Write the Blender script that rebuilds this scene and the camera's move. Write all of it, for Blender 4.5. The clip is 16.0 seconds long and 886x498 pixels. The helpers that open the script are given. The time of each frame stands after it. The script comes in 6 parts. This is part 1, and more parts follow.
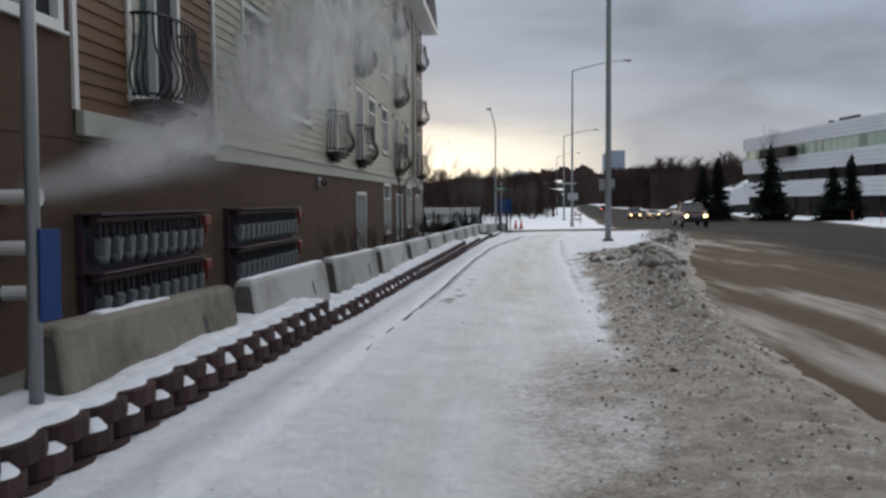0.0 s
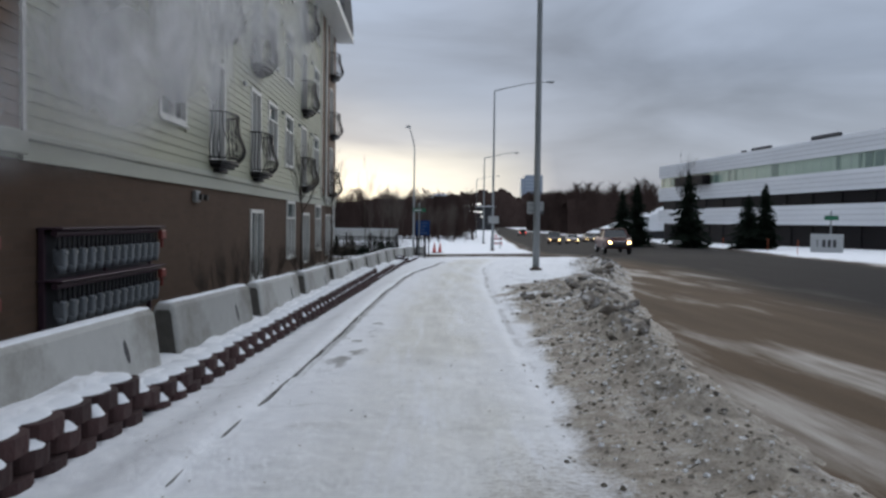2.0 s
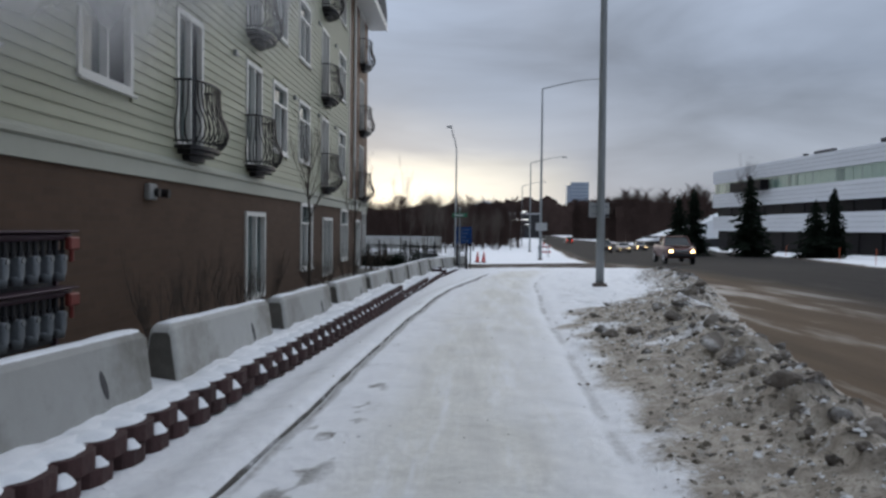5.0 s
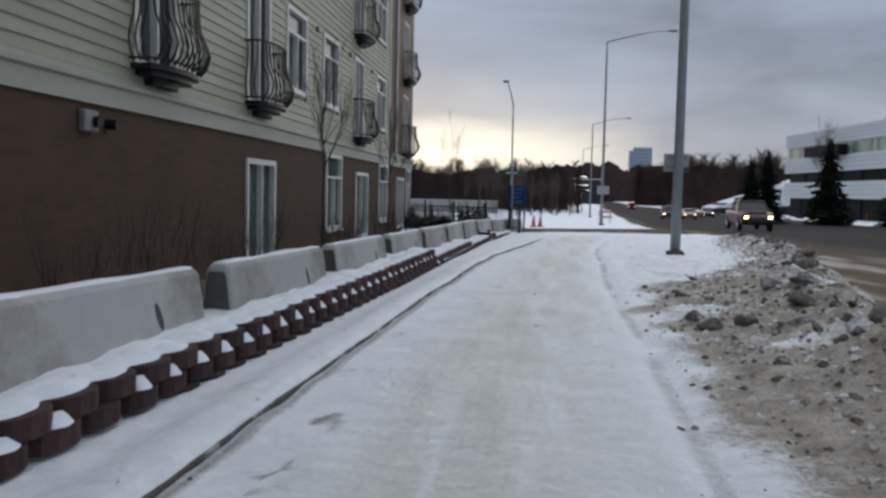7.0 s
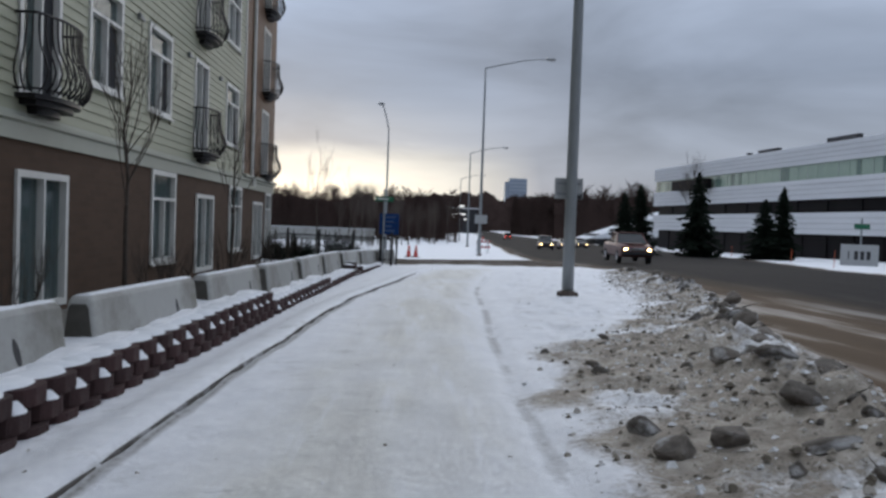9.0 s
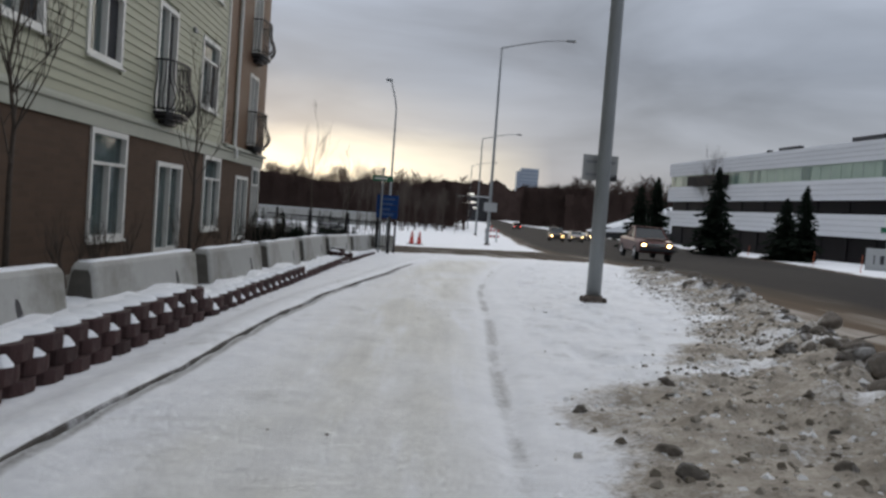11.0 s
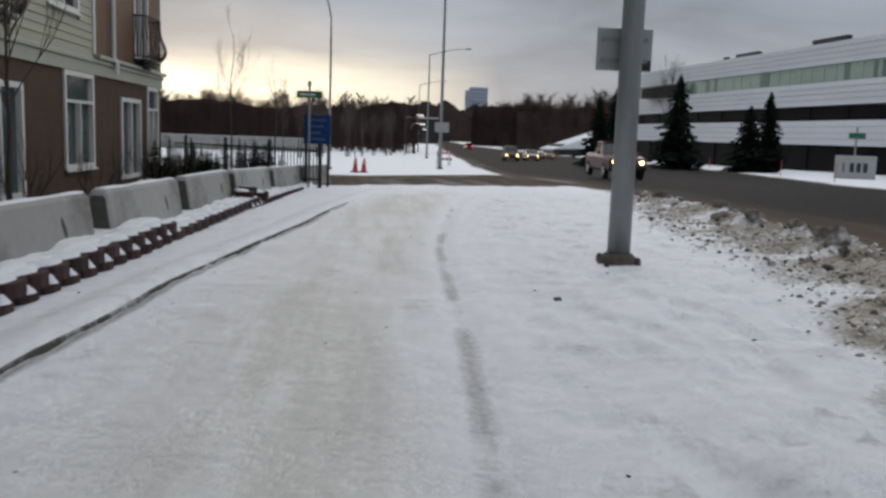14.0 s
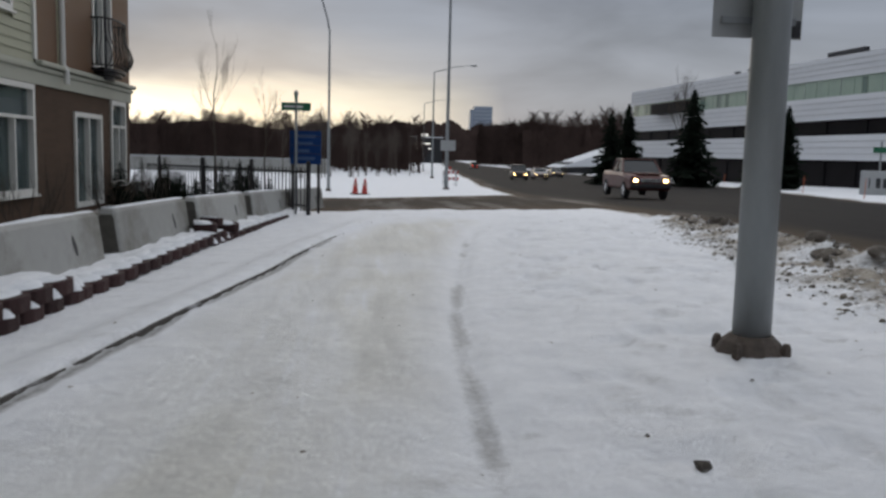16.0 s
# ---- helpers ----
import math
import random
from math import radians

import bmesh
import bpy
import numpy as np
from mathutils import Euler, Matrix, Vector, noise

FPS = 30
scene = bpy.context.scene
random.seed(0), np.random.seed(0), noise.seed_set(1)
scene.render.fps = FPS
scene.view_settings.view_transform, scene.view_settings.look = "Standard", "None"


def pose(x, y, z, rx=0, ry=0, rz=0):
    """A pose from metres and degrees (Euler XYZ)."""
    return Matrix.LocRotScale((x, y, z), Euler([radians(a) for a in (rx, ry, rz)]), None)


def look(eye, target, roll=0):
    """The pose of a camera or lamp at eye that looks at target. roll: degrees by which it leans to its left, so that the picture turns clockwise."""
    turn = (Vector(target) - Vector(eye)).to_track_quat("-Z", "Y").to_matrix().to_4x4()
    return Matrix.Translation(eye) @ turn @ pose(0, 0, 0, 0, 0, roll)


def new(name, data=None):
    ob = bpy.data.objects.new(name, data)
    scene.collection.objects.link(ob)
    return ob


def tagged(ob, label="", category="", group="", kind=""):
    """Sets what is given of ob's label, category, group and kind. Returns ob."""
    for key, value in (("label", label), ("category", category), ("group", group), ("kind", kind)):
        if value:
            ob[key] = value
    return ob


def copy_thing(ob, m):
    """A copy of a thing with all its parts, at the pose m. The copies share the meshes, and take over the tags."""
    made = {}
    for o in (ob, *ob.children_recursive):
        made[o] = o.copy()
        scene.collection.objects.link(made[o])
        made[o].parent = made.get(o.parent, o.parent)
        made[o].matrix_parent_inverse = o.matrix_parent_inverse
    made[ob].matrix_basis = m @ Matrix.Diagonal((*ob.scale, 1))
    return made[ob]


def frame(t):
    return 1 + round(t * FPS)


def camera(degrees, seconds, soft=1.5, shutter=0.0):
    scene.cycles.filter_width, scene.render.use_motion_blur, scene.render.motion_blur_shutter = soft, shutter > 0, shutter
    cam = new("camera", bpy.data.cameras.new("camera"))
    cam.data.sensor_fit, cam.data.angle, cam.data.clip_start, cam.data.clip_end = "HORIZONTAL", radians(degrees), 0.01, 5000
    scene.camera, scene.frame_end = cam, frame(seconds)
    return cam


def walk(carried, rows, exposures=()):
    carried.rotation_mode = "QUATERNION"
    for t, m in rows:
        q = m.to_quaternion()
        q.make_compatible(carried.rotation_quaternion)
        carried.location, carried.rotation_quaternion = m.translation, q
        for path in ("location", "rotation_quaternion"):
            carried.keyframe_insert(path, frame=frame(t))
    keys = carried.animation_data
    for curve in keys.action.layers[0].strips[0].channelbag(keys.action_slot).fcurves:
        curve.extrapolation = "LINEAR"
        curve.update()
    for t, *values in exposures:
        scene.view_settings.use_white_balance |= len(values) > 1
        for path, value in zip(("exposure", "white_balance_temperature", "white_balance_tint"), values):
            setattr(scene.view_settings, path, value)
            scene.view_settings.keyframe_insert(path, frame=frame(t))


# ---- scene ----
cam = camera(56.0, 16.0, soft=2.75)
PATH = [
    (0, (0.469, 1.187, 0.897), (0.319, 3.178, 0.779), -0.5),
    (0.5, (0.508, 2.001, 0.843), (0.382, 3.987, 0.641), -0.1),
    (1, (0.526, 2.909, 0.868), (0.44, 4.9, 0.698), -0.2),
    (1.5, (0.568, 3.788, 0.856), (0.527, 5.783, 0.726), -1.9),
    (2, (0.515, 4.658, 0.92), (0.56, 6.656, 0.853), 0.7),
    (2.5, (0.538, 5.496, 0.977), (0.534, 7.49, 1.136), 1.1),
    (3, (0.579, 6.318, 0.959), (0.537, 8.313, 1.085), 1.2),
    (3.5, (0.606, 7.128, 0.902), (0.607, 9.127, 0.969), 1.8),
    (4, (0.619, 7.973, 0.872), (0.583, 9.972, 0.944), -0.2),
    (6.3, (0.844, 11.764, 0.705), (0.746, 13.748, 0.476), 1.8),
    (6.5, (0.877, 12.142, 0.622), (0.774, 14.133, 0.461), 1.0),
    (7, (0.901, 13.061, 0.609), (0.7, 15.046, 0.474), 1.2),
    (7.5, (0.959, 13.895, 0.604), (0.791, 15.879, 0.414), 0.4),
    (8, (1.024, 14.769, 0.583), (0.764, 16.747, 0.45), 0.4),
    (8.5, (1.045, 15.622, 0.613), (0.915, 17.616, 0.536), 1.4),
    (9, (1.096, 16.414, 0.623), (1.184, 18.411, 0.563), 2.0),
    (9.2, (1.126, 16.701, 0.618), (1.259, 18.697, 0.637), 3.8),
    (11.3, (1.483, 20.154, 0.553), (1.538, 22.147, 0.397), 3.8),
    (11.5, (1.529, 20.505, 0.557), (1.604, 22.487, 0.301), 2.4),
    (12, (1.567, 21.312, 0.561), (1.633, 23.299, 0.346), 2.8),
    (12.5, (1.621, 22.151, 0.535), (1.684, 24.137, 0.303), 2.9),
    (13, (1.666, 22.938, 0.514), (1.789, 24.916, 0.242), 2.7),
    (13.5, (1.692, 23.741, 0.52), (1.824, 25.718, 0.247), 2.4),
    (14, (1.737, 24.532, 0.506), (1.927, 26.505, 0.237), 2.0),
    (14.5, (1.748, 25.338, 0.499), (1.9, 27.309, 0.199), 1.3),
    (15, (1.806, 26.135, 0.488), (2.002, 28.109, 0.238), 1.3),
    (15.5, (1.849, 26.94, 0.474), (2.01, 28.909, 0.164), 1.3),
    (16, (1.941, 27.759, 0.454), (2.116, 29.739, 0.23), 1.4),
]
walk(cam, [(t, look(eye, target, roll)) for t, eye, target, roll in PATH],
     [(0.0, 0.06, 6750, 11), (2.5, 0.09, 6400, 10), (4.2, 0.07, 6350, 10), (6.4, -0.01, 6450, 11), (9.0, -0.01, 6350, 11), (11.5, 0.02, 7000, 11), (13.6, 0.03, 6980, 11), (14.5, -0.08, 6960, 11), (16.0, -0.15, 6950, 11)])

# ---- world, sun ----
world = bpy.data.worlds.new("overcast_dusk")
scene.world = world
world.use_nodes = True
wn, wl = world.node_tree.nodes, world.node_tree.links
for n in list(wn):
    wn.remove(n)


def wnode(kind, **kw):
    n = wn.new(kind)
    for k, v in kw.items():
        n.inputs[k].default_value = v
    return n


SUN_AZ, SUN_EL = radians(-10), radians(7)
sky = wn.new("ShaderNodeTexSky")
sky.sky_type, sky.sun_disc = "NISHITA", False
sky.sun_elevation, sky.sun_rotation = SUN_EL, SUN_AZ
coord = wn.new("ShaderNodeTexCoord")
sep = wn.new("ShaderNodeSeparateXYZ")
wl.new(coord.outputs["Generated"], sep.inputs[0])
# stretched cloud layers
mapn = wnode("ShaderNodeMapping", Scale=(1.0, 1.0, 3.6))
wl.new(coord.outputs["Generated"], mapn.inputs[0])
cl1 = wnode("ShaderNodeTexNoise", Scale=2.1, Detail=6.0, Roughness=0.55, Distortion=0.3)
wl.new(mapn.outputs[0], cl1.inputs["Vector"])
# height of the lower cloud edge wanders with the noise
add = wn.new("ShaderNodeMath"); add.operation = "MULTIPLY_ADD"
add.inputs[1].default_value, add.inputs[2].default_value = 0.10, -0.05
wl.new(cl1.outputs["Fac"], add.inputs[0])
hgt = wn.new("ShaderNodeMath"); hgt.operation = "ADD"
wl.new(sep.outputs["Z"], hgt.inputs[0]); wl.new(add.outputs[0], hgt.inputs[1])
ramp = wn.new("ShaderNodeValToRGB")
els = ramp.color_ramp.elements
els[0].position, els[0].color = 0.0, (1.15, 1.10, 0.92, 1)
els[1].position, els[1].color = 1.0, (1.08, 1.19, 1.36, 1)
for p, c in ((0.04, (1.42, 1.38, 1.20, 1)), (0.066, (1.16, 1.15, 1.05, 1)), (0.096, (0.47, 0.515, 0.575, 1)), (0.155, (0.265, 0.335, 0.44, 1)), (0.26, (0.385, 0.49, 0.66, 1)), (0.37, (0.58, 0.68, 0.85, 1))):
    e = els.new(p); e.color = c
wl.new(hgt.outputs[0], ramp.inputs[0])
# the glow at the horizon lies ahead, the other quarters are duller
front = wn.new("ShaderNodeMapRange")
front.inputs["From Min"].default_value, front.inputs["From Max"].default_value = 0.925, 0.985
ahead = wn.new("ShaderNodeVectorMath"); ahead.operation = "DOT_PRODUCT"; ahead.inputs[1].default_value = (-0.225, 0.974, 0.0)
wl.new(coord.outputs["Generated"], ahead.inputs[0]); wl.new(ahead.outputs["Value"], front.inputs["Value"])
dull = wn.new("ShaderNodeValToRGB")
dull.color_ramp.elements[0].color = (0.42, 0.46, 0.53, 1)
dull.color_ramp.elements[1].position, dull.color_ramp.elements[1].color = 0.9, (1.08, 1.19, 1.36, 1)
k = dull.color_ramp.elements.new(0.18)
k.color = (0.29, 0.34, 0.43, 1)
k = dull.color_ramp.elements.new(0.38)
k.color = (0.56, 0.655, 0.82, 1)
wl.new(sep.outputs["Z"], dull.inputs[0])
lowmix = wn.new("ShaderNodeMix"); lowmix.data_type = "RGBA"
wl.new(front.outputs[0], lowmix.inputs["Factor"])
wl.new(dull.outputs[0], lowmix.inputs[6]); wl.new(ramp.outputs[0], lowmix.inputs[7])
mott = wnode("ShaderNodeTexNoise", Scale=3.0, Detail=5.0, Roughness=0.5, Distortion=0.4)
wl.new(mapn.outputs[0], mott.inputs["Vector"])
mr = wn.new("ShaderNodeMapRange")
mr.inputs["From Min"].default_value, mr.inputs["From Max"].default_value = 0.3, 0.75
mr.inputs["To Min"].default_value, mr.inputs["To Max"].default_value = 0.74, 1.32
wl.new(mott.outputs["Fac"], mr.inputs["Value"])
# unseen sky away from the glow dimmed, so faces turned there shade darker
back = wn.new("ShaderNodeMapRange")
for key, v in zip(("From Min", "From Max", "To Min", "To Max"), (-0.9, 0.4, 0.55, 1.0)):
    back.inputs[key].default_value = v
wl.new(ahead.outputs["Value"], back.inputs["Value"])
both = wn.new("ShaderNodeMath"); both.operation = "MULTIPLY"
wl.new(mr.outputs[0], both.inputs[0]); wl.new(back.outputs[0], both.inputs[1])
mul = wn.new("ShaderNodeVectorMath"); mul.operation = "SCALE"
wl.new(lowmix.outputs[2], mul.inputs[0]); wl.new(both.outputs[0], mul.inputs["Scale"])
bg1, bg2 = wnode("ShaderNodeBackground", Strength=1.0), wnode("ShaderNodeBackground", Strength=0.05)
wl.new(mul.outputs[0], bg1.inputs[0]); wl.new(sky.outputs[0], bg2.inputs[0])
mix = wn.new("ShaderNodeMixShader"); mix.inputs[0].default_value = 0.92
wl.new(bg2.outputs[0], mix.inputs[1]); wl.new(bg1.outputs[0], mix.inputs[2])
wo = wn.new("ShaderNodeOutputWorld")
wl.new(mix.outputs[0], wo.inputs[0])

sun = new("sun", bpy.data.lights.new("sun", "SUN"))
sun.data.energy, sun.data.angle, sun.data.color = 0.5, radians(40), (1.0, 0.9, 0.76)
sun.matrix_world = look((0, 0, 0), (-math.sin(SUN_AZ) * -1 * math.cos(SUN_EL), -math.cos(SUN_AZ) * math.cos(SUN_EL), -math.sin(radians(20))))


# ---- materials ----
def material(name):
    m = bpy.data.materials.new(name)
    m.use_nodes = True
    return m, m.node_tree.nodes, m.node_tree.links, m.node_tree.nodes["Principled BSDF"]


def surface(name, dark, light, scale=6.0, rough=0.8, bump=0.2, metal=0.0, fine=60.0, vary=0.0, stain=None, stain_at=0.62, spec=0.4, stretch=(1, 1, 1)):
    """Two scales of mottling between two colours, fine grain in the relief, and blotches of a third colour."""
    m, n, l, b = material(name)
    b.inputs["Metallic"].default_value = metal
    b.inputs["Specular IOR Level"].default_value = spec
    tc = n.new("ShaderNodeTexCoord")
    mp = n.new("ShaderNodeMapping"); mp.inputs["Scale"].default_value = stretch
    l.new(tc.outputs["Object"], mp.inputs[0])
    a = n.new("ShaderNodeTexNoise"); a.inputs["Scale"].default_value = scale; a.inputs["Detail"].default_value = 6; a.inputs["Roughness"].default_value = 0.65
    f = n.new("ShaderNodeTexNoise"); f.inputs["Scale"].default_value = fine; f.inputs["Detail"].default_value = 3
    l.new(mp.outputs[0], a.inputs["Vector"]); l.new(mp.outputs[0], f.inputs["Vector"])
    avg = n.new("ShaderNodeMath"); avg.operation = "MULTIPLY_ADD"; avg.inputs[1].default_value = 0.35
    l.new(f.outputs["Fac"], avg.inputs[0])
    sc = n.new("ShaderNodeMath"); sc.operation = "MULTIPLY_ADD"; sc.inputs[1].default_value, sc.inputs[2].default_value = 1.5, -0.42
    l.new(a.outputs["Fac"], sc.inputs[0]); l.new(sc.outputs[0], avg.inputs[2])
    mx = n.new("ShaderNodeMix"); mx.data_type = "RGBA"
    mx.inputs[6].default_value, mx.inputs[7].default_value = (*dark, 1), (*light, 1)
    l.new(avg.outputs[0], mx.inputs["Factor"])
    out = mx.outputs[2]
    if stain:
        s = n.new("ShaderNodeTexNoise"); s.inputs["Scale"].default_value = scale * 0.35; s.inputs["Detail"].default_value = 8; s.inputs["Roughness"].default_value = 0.7
        l.new(mp.outputs[0], s.inputs["Vector"])
        r = n.new("ShaderNodeMapRange"); r.inputs["From Min"].default_value, r.inputs["From Max"].default_value = stain_at - 0.1, stain_at + 0.08
        l.new(s.outputs["Fac"], r.inputs["Value"])
        mx2 = n.new("ShaderNodeMix"); mx2.data_type = "RGBA"; mx2.inputs[7].default_value = (*stain, 1)
        l.new(r.outputs[0], mx2.inputs["Factor"]); l.new(out, mx2.inputs[6])
        out = mx2.outputs[2]
    if vary:
        oi = n.new("ShaderNodeObjectInfo")
        vr = n.new("ShaderNodeMapRange"); vr.inputs["To Min"].default_value, vr.inputs["To Max"].default_value = 1 - vary, 1 + vary
        l.new(oi.outputs["Random"], vr.inputs["Value"])
        vm = n.new("ShaderNodeVectorMath"); vm.operation = "SCALE"
        l.new(out, vm.inputs[0]); l.new(vr.outputs[0], vm.inputs["Scale"])
        out = vm.outputs[0]
    l.new(out, b.inputs["Base Color"])
    rr = n.new("ShaderNodeMapRange"); rr.inputs["To Min"].default_value, rr.inputs["To Max"].default_value = max(0.02, rough - 0.12), min(1.0, rough + 0.12)
    l.new(a.outputs["Fac"], rr.inputs["Value"]); l.new(rr.outputs[0], b.inputs["Roughness"])
    if bump:
        bp = n.new("ShaderNodeBump"); bp.inputs["Strength"].default_value = bump; bp.inputs["Distance"].default_value = 0.02
        l.new(avg.outputs[0], bp.inputs["Height"]); l.new(bp.outputs[0], b.inputs["Normal"])
    return m


def glowing(name, colour, strength):
    m, n, l, b = material(name)
    b.inputs["Base Color"].default_value = (*colour, 1)
    b.inputs["Emission Color"].default_value, b.inputs["Emission Strength"].default_value = (*colour, 1), strength
    return m


def glassy(name, tint, rough=0.04, alpha=0.55):
    """Window glass: part clear, part mirror, slightly uneven."""
    m, n, l, b = material(name)
    b.inputs["Base Color"].default_value = (*tint, 1)
    b.inputs["Roughness"].default_value = rough
    b.inputs["Specular IOR Level"].default_value = 0.9
    tr = n.new("ShaderNodeBsdfTransparent"); tr.inputs[0].default_value = (0.8, 0.86, 0.86, 1)
    mxs = n.new("ShaderNodeMixShader"); mxs.inputs[0].default_value = alpha
    no = n.new("ShaderNodeTexNoise"); no.inputs["Scale"].default_value = 1.3
    tc = n.new("ShaderNodeTexCoord"); l.new(tc.outputs["Object"], no.inputs["Vector"])
    bp = n.new("ShaderNodeBump"); bp.inputs["Strength"].default_value, bp.inputs["Distance"].default_value = 0.06, 0.02
    l.new(no.outputs["Fac"], bp.inputs["Height"]); l.new(bp.outputs[0], b.inputs["Normal"])
    l.new(tr.outputs[0], mxs.inputs[1]); l.new(b.outputs[0], mxs.inputs[2])
    l.new(mxs.outputs[0], n["Material Output"].inputs[0])
    return m


SNOW = surface("snow", (0.66, 0.68, 0.71), (0.82, 0.83, 0.85), 3.0, 0.85, 0.5, fine=45, spec=0.25)
CONCRETE = surface("barrier_concrete", (0.32, 0.315, 0.295), (0.43, 0.43, 0.41), 1.6, 0.9, 0.25, fine=90, vary=0.16, stain=(0.19, 0.18, 0.155), stain_at=0.60)
BLOCK = surface("garden_block", (0.030, 0.015, 0.015), (0.062, 0.030, 0.028), 9.0, 0.92, 0.7, fine=110, vary=0.25)
SIDING = surface("cream_siding", (0.305, 0.308, 0.220), (0.375, 0.378, 0.280), 1.4, 0.6, 0.05, fine=70, vary=0.05, stretch=(1, 0.25, 1))
RUST = surface("rust_siding", (0.098, 0.048, 0.022), (0.14, 0.068, 0.030), 1.6, 0.65, 0.08, fine=60, vary=0.06, stretch=(1, 0.25, 1))
TRIM = surface("white_trim", (0.62, 0.61, 0.57), (0.74, 0.73, 0.69), 3.0, 0.55, 0.04)
BELT = surface("belt_trim", (0.34, 0.345, 0.285), (0.41, 0.415, 0.345), 3.0, 0.6, 0.06)
IRON = surface("black_iron", (0.012, 0.011, 0.012), (0.03, 0.027, 0.028), 12, 0.5, 0.1, metal=0.3)
STEEL = surface("galvanised_pole", (0.22, 0.235, 0.24), (0.31, 0.325, 0.33), 5, 0.5, 0.12, metal=0.55, fine=30, stain=(0.18, 0.17, 0.15), stain_at=0.68, stretch=(1, 1, 0.3))
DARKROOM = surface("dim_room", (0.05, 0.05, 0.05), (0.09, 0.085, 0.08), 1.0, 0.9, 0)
CURTAIN = surface("curtain", (0.40, 0.43, 0.42), (0.58, 0.61, 0.60), 9.0, 0.9, 0.3, stretch=(1, 3, 0.1))
BLIND = surface("dark_screen", (0.018, 0.018, 0.02), (0.035, 0.035, 0.038), 3.0, 0.85, 0)
PANE = glassy("window_glass", (0.10, 0.13, 0.13), alpha=0.45)
SHINGLE = surface("shingle_roof", (0.05, 0.05, 0.055), (0.10, 0.10, 0.10), 8, 0.9, 0.5)
BARK = surface("bark", (0.045, 0.034, 0.027), (0.10, 0.08, 0.065), 12, 0.95, 0.4)
TWIG = surface("bare_twigs", (0.036, 0.024, 0.021), (0.078, 0.053, 0.046), 0.25, 0.95, 0, fine=6, spec=0.05)
NEEDLE = surface("spruce_needles", (0.005, 0.008, 0.006), (0.014, 0.020, 0.013), 3.0, 0.95, 0, spec=0.05)


def brick_wall_material():
    m, n, l, b = material("brown_brick")
    tc = n.new("ShaderNodeTexCoord")
    sw = n.new("ShaderNodeSeparateXYZ"); cb = n.new("ShaderNodeCombineXYZ")
    l.new(tc.outputs["Object"], sw.inputs[0])
    l.new(sw.outputs["Y"], cb.inputs["X"]); l.new(sw.outputs["Z"], cb.inputs["Y"])
    br = n.new("ShaderNodeTexBrick")
    br.inputs["Scale"].default_value = 1.0
    br.inputs["Brick Width"].default_value, br.inputs["Row Height"].default_value, br.inputs["Mortar Size"].default_value = 0.40, 0.10, 0.007
    br.inputs["Color1"].default_value, br.inputs["Color2"].default_value, br.inputs["Mortar"].default_value = (0.086, 0.055, 0.038, 1), (0.100, 0.063, 0.043, 1), (0.092, 0.062, 0.046, 1)
    l.new(cb.outputs[0], br.inputs["Vector"])
    no = n.new("ShaderNodeTexNoise"); no.inputs["Scale"].default_value = 0.9; no.inputs["Detail"].default_value = 8; no.inputs["Roughness"].default_value = 0.7
    l.new(tc.outputs["Object"], no.inputs["Vector"])
    mr_ = n.new("ShaderNodeMapRange"); mr_.inputs["To Min"].default_value, mr_.inputs["To Max"].default_value = 0.72, 1.28
    l.new(no.outputs["Fac"], mr_.inputs["Value"])
    sc = n.new("ShaderNodeVectorMath"); sc.operation = "SCALE"
    l.new(br.outputs["Color"], sc.inputs[0]); l.new(mr_.outputs[0], sc.inputs["Scale"])
    l.new(sc.outputs[0], b.inputs["Base Color"])
    b.inputs["Roughness"].default_value = 0.9
    b.inputs["Specular IOR Level"].default_value = 0.2
    bp = n.new("ShaderNodeBump"); bp.inputs["Strength"].default_value, bp.inputs["Distance"].default_value = 0.18, 0.01
    inv = n.new("ShaderNodeMath"); inv.operation = "SUBTRACT"; inv.inputs[0].default_value = 1.0
    l.new(br.outputs["Fac"], inv.inputs[1]); l.new(inv.outputs[0], bp.inputs["Height"]); l.new(bp.outputs[0], b.inputs["Normal"])
    return m


BRICK = brick_wall_material()


# ---- mesh helpers ----
def box(bm, x0, x1, y0, y1, z0, z1, m=None):
    vs = [bm.verts.new((x, y, z)) for x in (x0, x1) for y in (y0, y1) for z in (z0, z1)]
    if m is not None:
        for v in vs:
            v.co = m @ v.co
    for f in ((0, 1, 3, 2), (4, 6, 7, 5), (0, 4, 5, 1), (2, 3, 7, 6), (0, 2, 6, 4), (1, 5, 7, 3)):
        bm.faces.new([vs[i] for i in f])
    return vs


def tube(bm, pts, radii, sides=6, cap=True):
    """A round bar along points; radii one number or one a point."""
    pts = [Vector(p) for p in pts]
    if not hasattr(radii, "__len__"):
        radii = [radii] * len(pts)
    rings, ref = [], None
    for i, p in enumerate(pts):
        d = (pts[min(i + 1, len(pts) - 1)] - pts[max(i - 1, 0)]).normalized()
        if ref is None:
            ref = d.orthogonal().normalized()
        u = (ref - d * ref.dot(d)).normalized()
        ref = u
        w = d.cross(u)
        rings.append([bm.verts.new(p + (u * math.cos(a) + w * math.sin(a)) * radii[i]) for a in (2 * math.pi * k / sides for k in range(sides))])
    for a, b in zip(rings, rings[1:]):
        for k in range(sides):
            bm.faces.new((a[k], a[(k + 1) % sides], b[(k + 1) % sides], b[k]))
    if cap:
        bm.faces.new(rings[0][::-1]); bm.faces.new(rings[-1])


